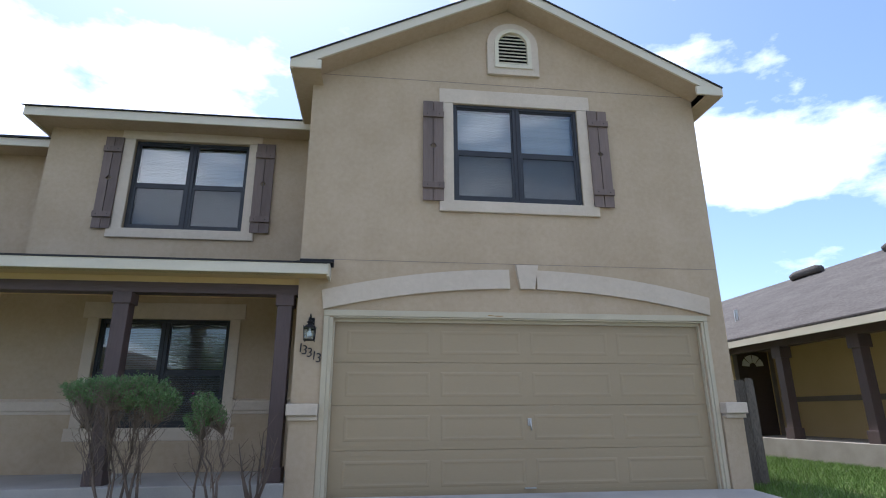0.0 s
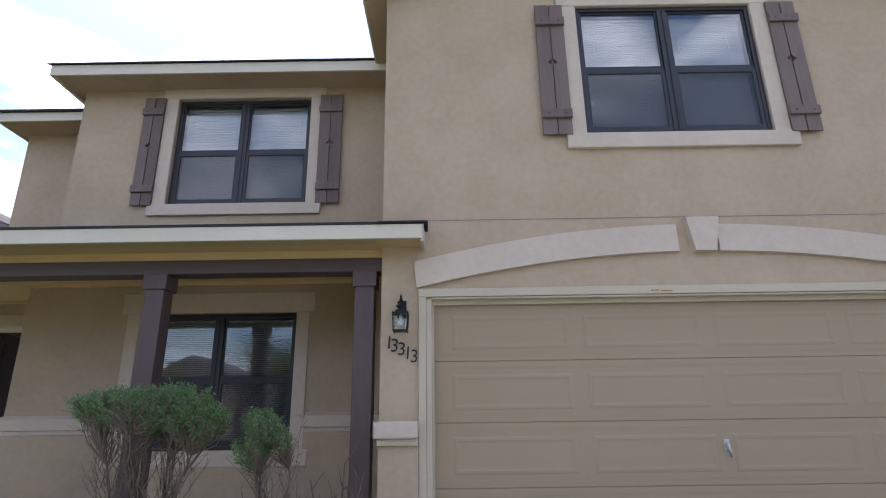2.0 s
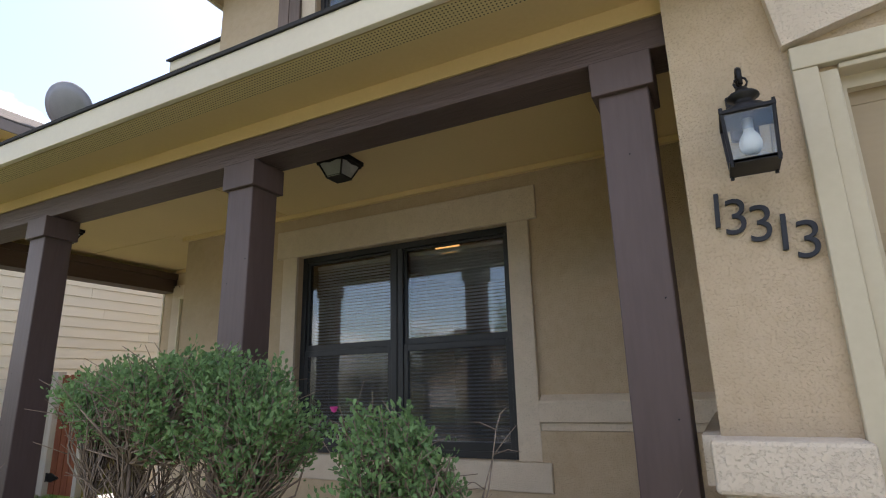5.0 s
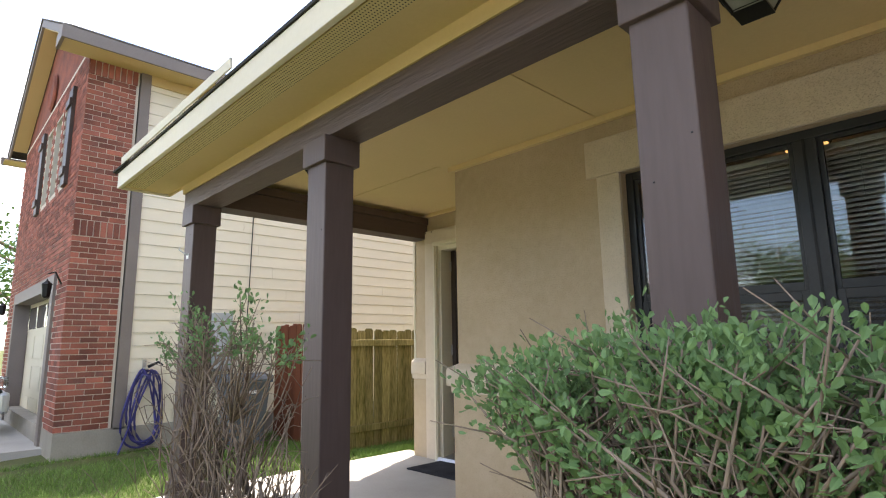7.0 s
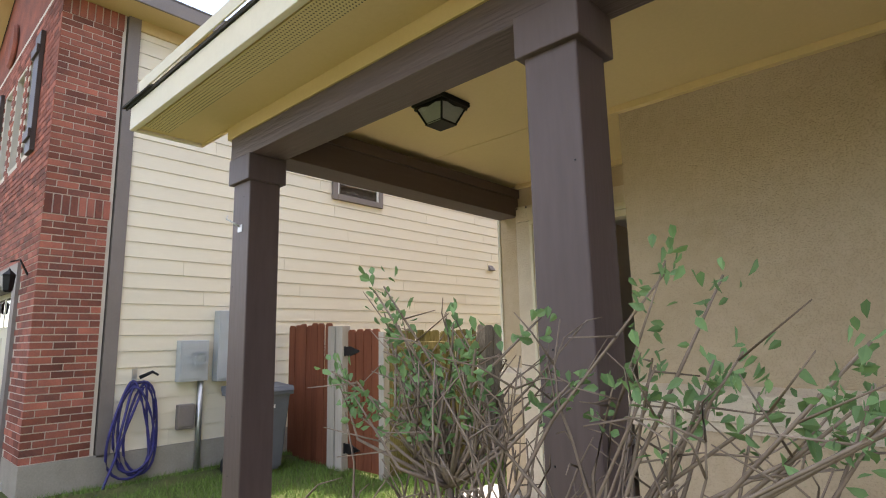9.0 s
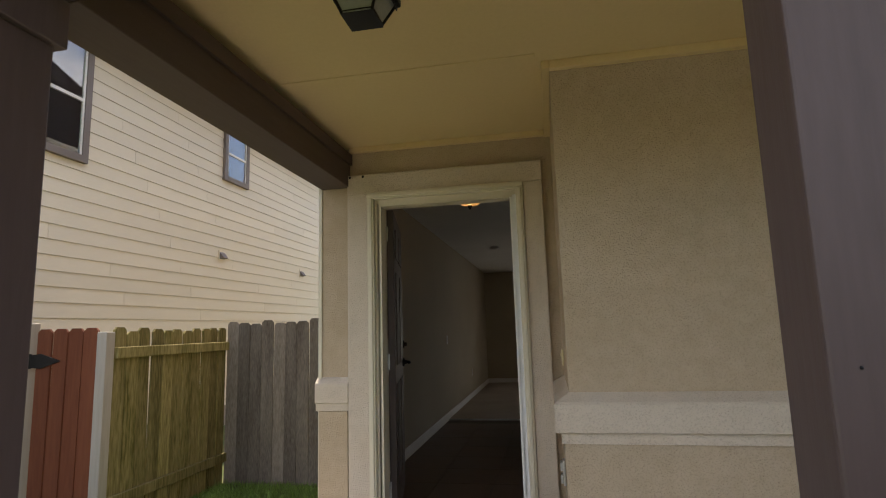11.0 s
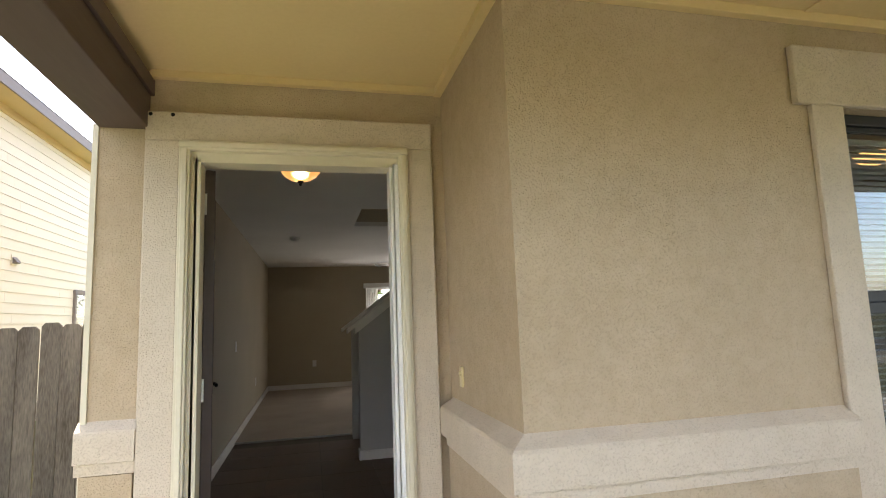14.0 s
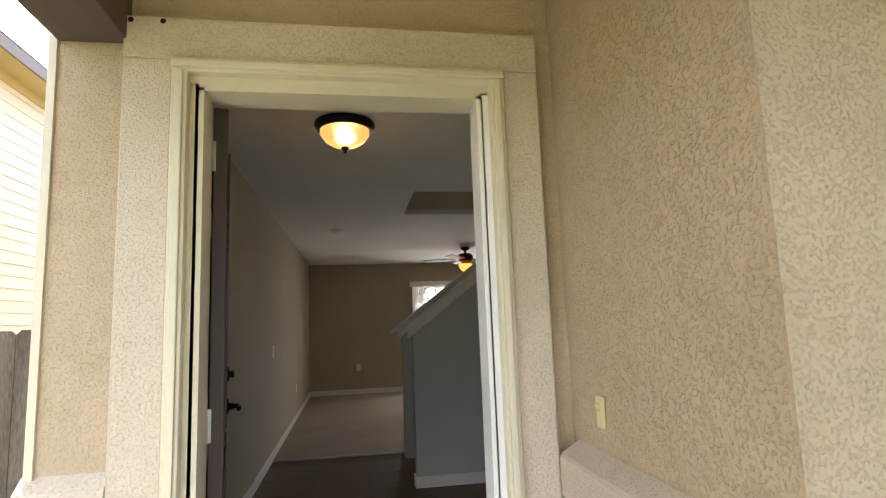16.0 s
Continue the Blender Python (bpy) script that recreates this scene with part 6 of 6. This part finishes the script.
# ---- the house across the lawn ----
rn = thing("tan_house", "single-storey yellow-tan house with a shingle roof and a porch", "house", (13, 4, -0.1))
part("porch_slab", B((10.15, 11.8, -3.0, 7.0, -0.3, 0.32), bevel=0.01), FOUNDATION, rn)
part("side_wall", B((11.62, 11.8, -3.0, 6.6, 0.32, 2.75)), PAINT_YELLOW, rn, "yellow-tan stucco wall")
part("band", B((11.58, 11.62, -3.0, 6.6, 1.12, 1.24)), NB_TRIM, rn, "brown wall band")
part("door_wall", panel_wall("x", 9.9, 11.62, 0.32, 2.75, 6.6, 6.76, [(10.5, 11.42, 0.32, 2.4)]), PAINT_YELLOW, rn)
rd = part("door", B((10.5, 11.42, 6.64, 6.7, 0.32, 2.4)), DOOR_BROWN, rn, "dark brown front door with a fanlight")
for k in range(4):
    bmf = bmesh.new()
    a0, a1 = math.pi * (k + 0.08) / 4, math.pi * (k + 0.92) / 4
    c = (10.96, 2.02)
    ring = [(c[0] + r * math.cos(a0 + (a1 - a0) * i / 5), c[1] + r * math.sin(a0 + (a1 - a0) * i / 5)) for r, rr in ((0.3, range(6)), (0.1, range(5, -1, -1))) for i in rr]
    part("fanlight", prism(ring, "y", 6.62, 6.64), WHITE_PAINT, rd, "white fanlight")
part("door_trim", B((10.4, 10.5, 6.57, 6.6, 0.32, 2.5), (11.42, 11.52, 6.57, 6.6, 0.32, 2.5), (10.5, 11.42, 6.57, 6.6, 2.4, 2.5)), NB_TRIM, rn)
for y in (4.7, 2.6, 0.4, -1.8):
    part("post", B((10.2, 10.4, y - 0.1, y + 0.1, 0.32, 2.3), (10.16, 10.44, y - 0.14, y + 0.14, 2.05, 2.3), (10.17, 10.43, y - 0.13, y + 0.13, 0.32, 0.55), bevel=0.006), POST_PAINT, rn, "brown porch post")
part("beam", B((10.18, 10.42, -3.0, 6.6, 2.3, 2.46)), BEAM_PAINT, rn)
part("soffit", B((9.9, 11.62, -3.2, 6.6, 2.46, 2.48)), PAINT_YELLOW, rn)
rroof = part("roof", prism([(9.85, 2.55), (14.0, 4.8), (19, 2.55), (19, 2.61), (14.0, 4.86), (9.85, 2.61)], "y", -3.3, 12.5), SHINGLE, rn, "weathered grey-brown shingle roof")
part("fascia", B((9.85, 9.88, -3.3, 12.5, 2.4, 2.57)), PAINT_CREAM, rroof, "cream fascia")
part("body", B((11.8, 18.8, -3.0, 12.2, -0.3, 2.75), (9.9, 11.8, 6.76, 12.2, -0.3, 2.75)), PAINT_YELLOW, rn)
for y, u in ((4.3, 0.95), (7.4, 0.93)):
    x = 9.85 + 4.15 * u
    rv = part("ridge_vent", tube(bmesh.new(), [(x, y - 0.55, 4.78), (x, y - 0.4, 4.84), (x, y + 0.4, 4.84), (x, y + 0.55, 4.78)], 0.12, 0.12, 8), SHINGLE, rroof, "low metal roof vent", True)
for y, u in ((2.9, 0.86), (3.6, 0.75)):
    x = 9.85 + 4.15 * u
    z = 2.6 + 2.26 * u
    part("box_vent", B((x - 0.15, x + 0.15, y - 0.2, y + 0.2, z - 0.1, z + 0.1), bevel=0.02), SHINGLE, rroof, "square roof vent")
part("pipe", tube(bmesh.new(), [(11.2, 7.3, 3.25), (11.2, 7.3, 3.65)], 0.05, 0.05, 8), STEEL, rroof)


# ---- car on the neighbour's driveway ----
car = thing("parked_car", "dark parked car with a silver lower bumper, nose to the garage", "car", (-13.0, -2.6, 0.0))
cx = -13.0
prof = [(-0.32, 0.35), (-0.28, 0.72), (-0.45, 0.95), (-1.3, 1.08), (-2.0, 1.62), (-3.6, 1.68), (-4.5, 1.15), (-4.75, 0.95), (-4.75, 0.35)]
bm = prism(prof, "x", cx - 0.88, cx + 0.88)
bmesh.ops.bevel(bm, geom=bm.edges[:], offset=0.09, segments=3, affect="EDGES", clamp_overlap=True)
part("body", bm, CAR_PAINT, car, "", True)
part("bumper", B((cx - 0.86, cx + 0.86, -0.34, -0.2, 0.3, 0.62), bevel=0.05), SILVER, car, "silver bumper")
for s in (-1, 1):
    part("headlight", B((cx + s * 0.68 - 0.18, cx + s * 0.68 + 0.18, -0.36, -0.24, 0.68, 0.86), bevel=0.04), HEADLIGHT, car)
    part("side_window", prism([(-1.5, 1.1), (-2.1, 1.55), (-3.5, 1.6), (-4.2, 1.15)], "x", cx + s * 0.885, cx + s * 0.893), GLASS, car)
    for y in (-1.05, -3.8):
        wh = part("wheel", turned([(0, -0.1), (0.3, -0.1), (0.34, -0.06), (0.34, 0.06), (0.3, 0.1), (0, 0.1)], (0, 0, 0), 24), TYRE, car, "", True)
        wh.matrix_basis = pose(cx + s * 0.82, y, 0.32, 0, 90)
part("grille", B((cx - 0.45, cx + 0.45, -0.35, -0.3, 0.66, 0.8), bevel=0.02), BLACK_METAL, car)


# ---- trees and houses over the street ----
def tree(x, y, h, r, seed, n=2600, leaf=0.17):
    rng = random.Random(seed)
    z0 = ground_z(x, y)
    t = thing("tree", "broad leafy green street tree", "tree", (x, y, z0), group="street trees")
    bm = bmesh.new()
    tube(bm, [(x, y, z0 - 0.1), (x + 0.05, y, z0 + h * 0.25), (x - 0.05, y + 0.05, z0 + h * 0.6), (x, y, z0 + h * 0.85)], h * 0.032, h * 0.01, 8)
    hubs = []
    for k in range(11):
        a, u = k * 2.4, rng.uniform(0.28, 0.7)
        s = Vector((x, y, z0 + h * u))
        e = s + Vector((math.cos(a), math.sin(a), rng.uniform(0.35, 0.9))) * r * rng.uniform(0.5, 0.85)
        tube(bm, [s, s.lerp(e, 0.5) + Vector((0, 0, 0.1)), e], h * 0.013, h * 0.003, 6)
        hubs += [e, s.lerp(e, 0.7)]
    part("trunk", bm, BARK, t, "", True)
    verts, faces = [], []
    for _ in range(n):
        c = hubs[rng.randrange(len(hubs))]
        o = c + Vector((rng.gauss(0, 1), rng.gauss(0, 1), rng.gauss(0, 0.8))) * r * 0.24
        d = Vector((rng.gauss(0, 1), rng.gauss(0, 1), rng.gauss(0, 1))).normalized()
        s = d.orthogonal().normalized()
        L = leaf * rng.uniform(0.6, 1.3)
        i = len(verts)
        verts += [o, o + d * L * 0.5 + s * L * 0.3, o + d * L, o + d * L * 0.5 - s * L * 0.3]
        faces.append((i, i + 1, i + 2, i + 3))
    me = bpy.data.meshes.new("crown")
    me.from_pydata([tuple(v) for v in verts], [], faces)
    me.materials.append(TREE_LEAF)
    o = new("crown", me)
    adopt(o, t)
    tagged(o, "uneven green crown", kind="stuff")


for i, (x, y, h, r) in enumerate(((-1.5, -12.8, 5.2, 1.8), (-9.0, -25.5, 7.6, 3.0), (5.0, -22.5, 8.5, 3.5), (11.5, -25, 9.0, 3.6), (0.6, -24, 8.2, 3.2), (-17, -26, 6.5, 2.4), (9.5, -27, 6.5, 2.4), (-27, -8, 7.5, 3.0), (-24, 1.5, 7.0, 2.8), (-4.8, -13.0, 4.6, 1.6), (-4.6, -25.0, 7.2, 2.9), (-3.1, 17.5, 6.0, 2.6), (-6.5, 18.5, 6.5, 2.8))):
    tree(x, y, h, r, 40 + i, 3600 if i < 5 or i > 8 else 2200)


def far_house(x, y, w, tone, roof_tone):
    h = thing("street_house", "two-storey suburban house over the street", "house", (x, y, -0.7), group="houses over the street")
    part("wall", B((x - w / 2, x + w / 2, y - 9, y, -0.8, 4.9)), tone, h)
    part("roof", prism([(x - w / 2 - 0.4, 4.8), (x, 7.2), (x + w / 2 + 0.4, 4.8)], "y", y - 9.4, y + 0.4), roof_tone, h, "shingle roof")
    part("garage_door", B((x - w / 2 + 0.6, x - 0.4, y, y + 0.04, -0.7, 1.4)), WHITE_PAINT, h)
    for u in (-0.28, 0.22):
        wn_ = part("window", B((x + u * w - 0.75, x + u * w + 0.75, y, y + 0.06, 2.6, 4.0)), WHITE_PAINT, h)
        part("pane", B((x + u * w - 0.65, x + u * w - 0.04, y + 0.06, y + 0.068, 2.7, 3.9), (x + u * w + 0.04, x + u * w + 0.65, y + 0.06, y + 0.068, 2.7, 3.9)), BRONZE, wn_)
    part("door", B((x + 0.6, x + 1.5, y, y + 0.05, -0.7, 1.4)), DOOR_BROWN, h)


ROOF_RED = surface("reddish_shingle", (0.16, 0.1, 0.08), (0.27, 0.18, 0.15), 0.95, 2, 20, 0.5, 0.01)
far_house(6.5, -46, 9, PAINT_YELLOW, ROOF_RED)
far_house(-9.5, -46, 9.5, STUCCO_TRIM, ROOF_RED)
far_house(-24, -46, 9, STUCCO, SHINGLE)
far_house(21, -46, 9, STUCCO_TRIM, SHINGLE)

# ---- grass ----
def lawn(name, label, regions, seed, size=0.055):
    rng = np.random.default_rng(seed)
    V, Fc, base = [], [], 0
    for x0, x1, y0, y1, n in regions:
        x, y = rng.uniform(x0, x1, n), rng.uniform(y0, y1, n)
        z = np.array([ground_z(a, b) for a, b in zip(x, y)])
        a = rng.uniform(0, 2 * np.pi, n)
        h = size * rng.uniform(0.4, 1.3, n)
        w = 0.0035 * rng.uniform(0.7, 1.4, n) * (size / 0.055)
        lx, ly = rng.normal(0, 0.45, n) * h, rng.normal(0, 0.45, n) * h
        p = np.stack([np.stack([x - w * np.cos(a), y - w * np.sin(a), z - 0.005], 1), np.stack([x + w * np.cos(a), y + w * np.sin(a), z - 0.005], 1), np.stack([x + lx, y + ly, z + h], 1)], 1)
        V.append(p.reshape(-1, 3))
        Fc.append(np.arange(3 * n).reshape(-1, 3) + base)
        base += 3 * n
    me = bpy.data.meshes.new(name)
    me.from_pydata(np.concatenate(V).tolist(), [], np.concatenate(Fc).tolist())
    me.materials.append(GRASS)
    tagged(new(name, me), label, "grass", kind="stuff")


lawn("grass", "patchy green lawn blades beside the siding", [(-9.75, -6.08, -2.2, 3.4, 60000), (-9.75, -5.9, 3.4, 4.58, 9000), (-7.8, -6.08, 2.9, 4.58, 12000)], 1)
lawn("grass", "sunlit green lawn blades before the tan house", [(6.0, 10.1, -2.5, 8.5, 70000)], 2, 0.07)
lawn("grass", "green lawn blades along the front", [(-10.3, -5.0, -6, -2.2, 20000), (-5.0, 0.3, -4, -1.0, 12000)], 3)

# ---- pieces: bricks, siding boards, floor tiles ----
def brick_mesh(w, h, d):
    return mesh_of("brick", B((-w / 2, w / 2, 0, d, -h / 2, h / 2)), BRICK)


stretcher, header = brick_mesh(0.194, 0.062, 0.012), brick_mesh(0.092, 0.062, 0.012)
soldier = brick_mesh(0.064, 0.208, 0.012)
rows = int((NE - 0.26) / 0.074)
for r in range(rows):
    z = 0.26 + 0.074 * r
    if 2.71 < z < 2.93 or z > NE - 0.45:
        continue
    ys = ([(0.098, stretcher), (0.302, stretcher), (0.506, stretcher)] if r % 2 else [(0.047, header), (0.2, stretcher), (0.404, stretcher), (0.557, header)])
    for y, me in ys:
        piece("brick", me, pier, pose(NX, y, z, 0, 0, 90))
for z in (2.85, NE - 0.33):
    for k in range(8):
        piece("brick", soldier, pier, pose(NX + 0.004, 0.04 + 0.0775 * k, z, 0, 0, 90))
bm = bmesh.new()
V, Fc = [], []
for r in range(int((NE - 0.26) / 0.074)):
    z = 0.26 + 0.074 * r
    for k in range(30):
        x = -15.7 + 0.204 * k + (0.102 if r % 2 else 0)
        if x > NX + 0.03 or (-14.85 < x < -10.5 and z < 2.33) or any(-12.95 + 0.78 * q < x < -12.37 + 0.78 * q and 3.66 < z < 5.04 for q in range(3)):
            continue
        i = len(V)
        xa, xb = x - 0.097, min(x + 0.097, NX - 0.001)
        V += [(xa, 0.0, z - 0.031), (xb, 0.0, z - 0.031), (xb, 0.0, z + 0.031), (xa, 0.0, z + 0.031),
              (xa, 0.013, z - 0.031), (xb, 0.013, z - 0.031), (xb, 0.013, z + 0.031), (xa, 0.013, z + 0.031)]
        Fc += [(i, i + 1, i + 2, i + 3), (i, i + 4, i + 5, i + 1), (i + 1, i + 5, i + 6, i + 2), (i + 2, i + 6, i + 7, i + 3), (i + 3, i + 7, i + 4, i)]
me = bpy.data.meshes.new("brick_courses")
me.from_pydata(V, [], Fc)
me.materials.append(BRICK_FAR)
o = new("brick_courses", me)
adopt(o, nb)
tagged(o, "red brick courses of the front", kind="stuff")

boards = {}
EXP = 0.178
side_wall = next(c for c in nb.children if c.name.startswith("side_wall"))
for r in range(int((NE - 0.22) / EXP) + 1):
    z = 0.22 + EXP * r
    y = 0.79
    first = True
    while y < 14.0:
        L = 3.66 if not first else (0.6 + (r * 1.37) % 3.0)
        first = False
        L = min(L, 14.0 - y)
        key = round(L, 3)
        if key not in boards:
            bm = bmesh.new()
            # a narrow gap at each lap bares the dark backing as a shadow line
            q = [(0.001, 0.001), (0.021, 0.001), (0.009, EXP - 0.001), (0.001, EXP - 0.001)]
            a = [bm.verts.new((u, 0.0015, v)) for u, v in q]
            b = [bm.verts.new((u, L - 0.0015, v)) for u, v in q]
            bm.faces.new(a), bm.faces.new(b)
            for k in range(4):
                bm.faces.new((a[k], a[(k + 1) % 4], b[(k + 1) % 4], b[k]))
            boards[key] = mesh_of("siding_board", bm, SIDING)
        piece("siding_board", boards[key], side_wall, pose(NX - 0.02, y, z))
        y += L

hall = bpy.data.objects["hall_floor"]
tile = mesh_of("floor_tile", B((-0.222, 0.222, -0.222, 0.222, 0, 0.006)), TILE)
for i in range(6):
    for j in range(8):
        piece("floor_tile", tile, hall, pose(-5.47 + 0.45 * i, 2.86 + 0.45 * j, 0.184))
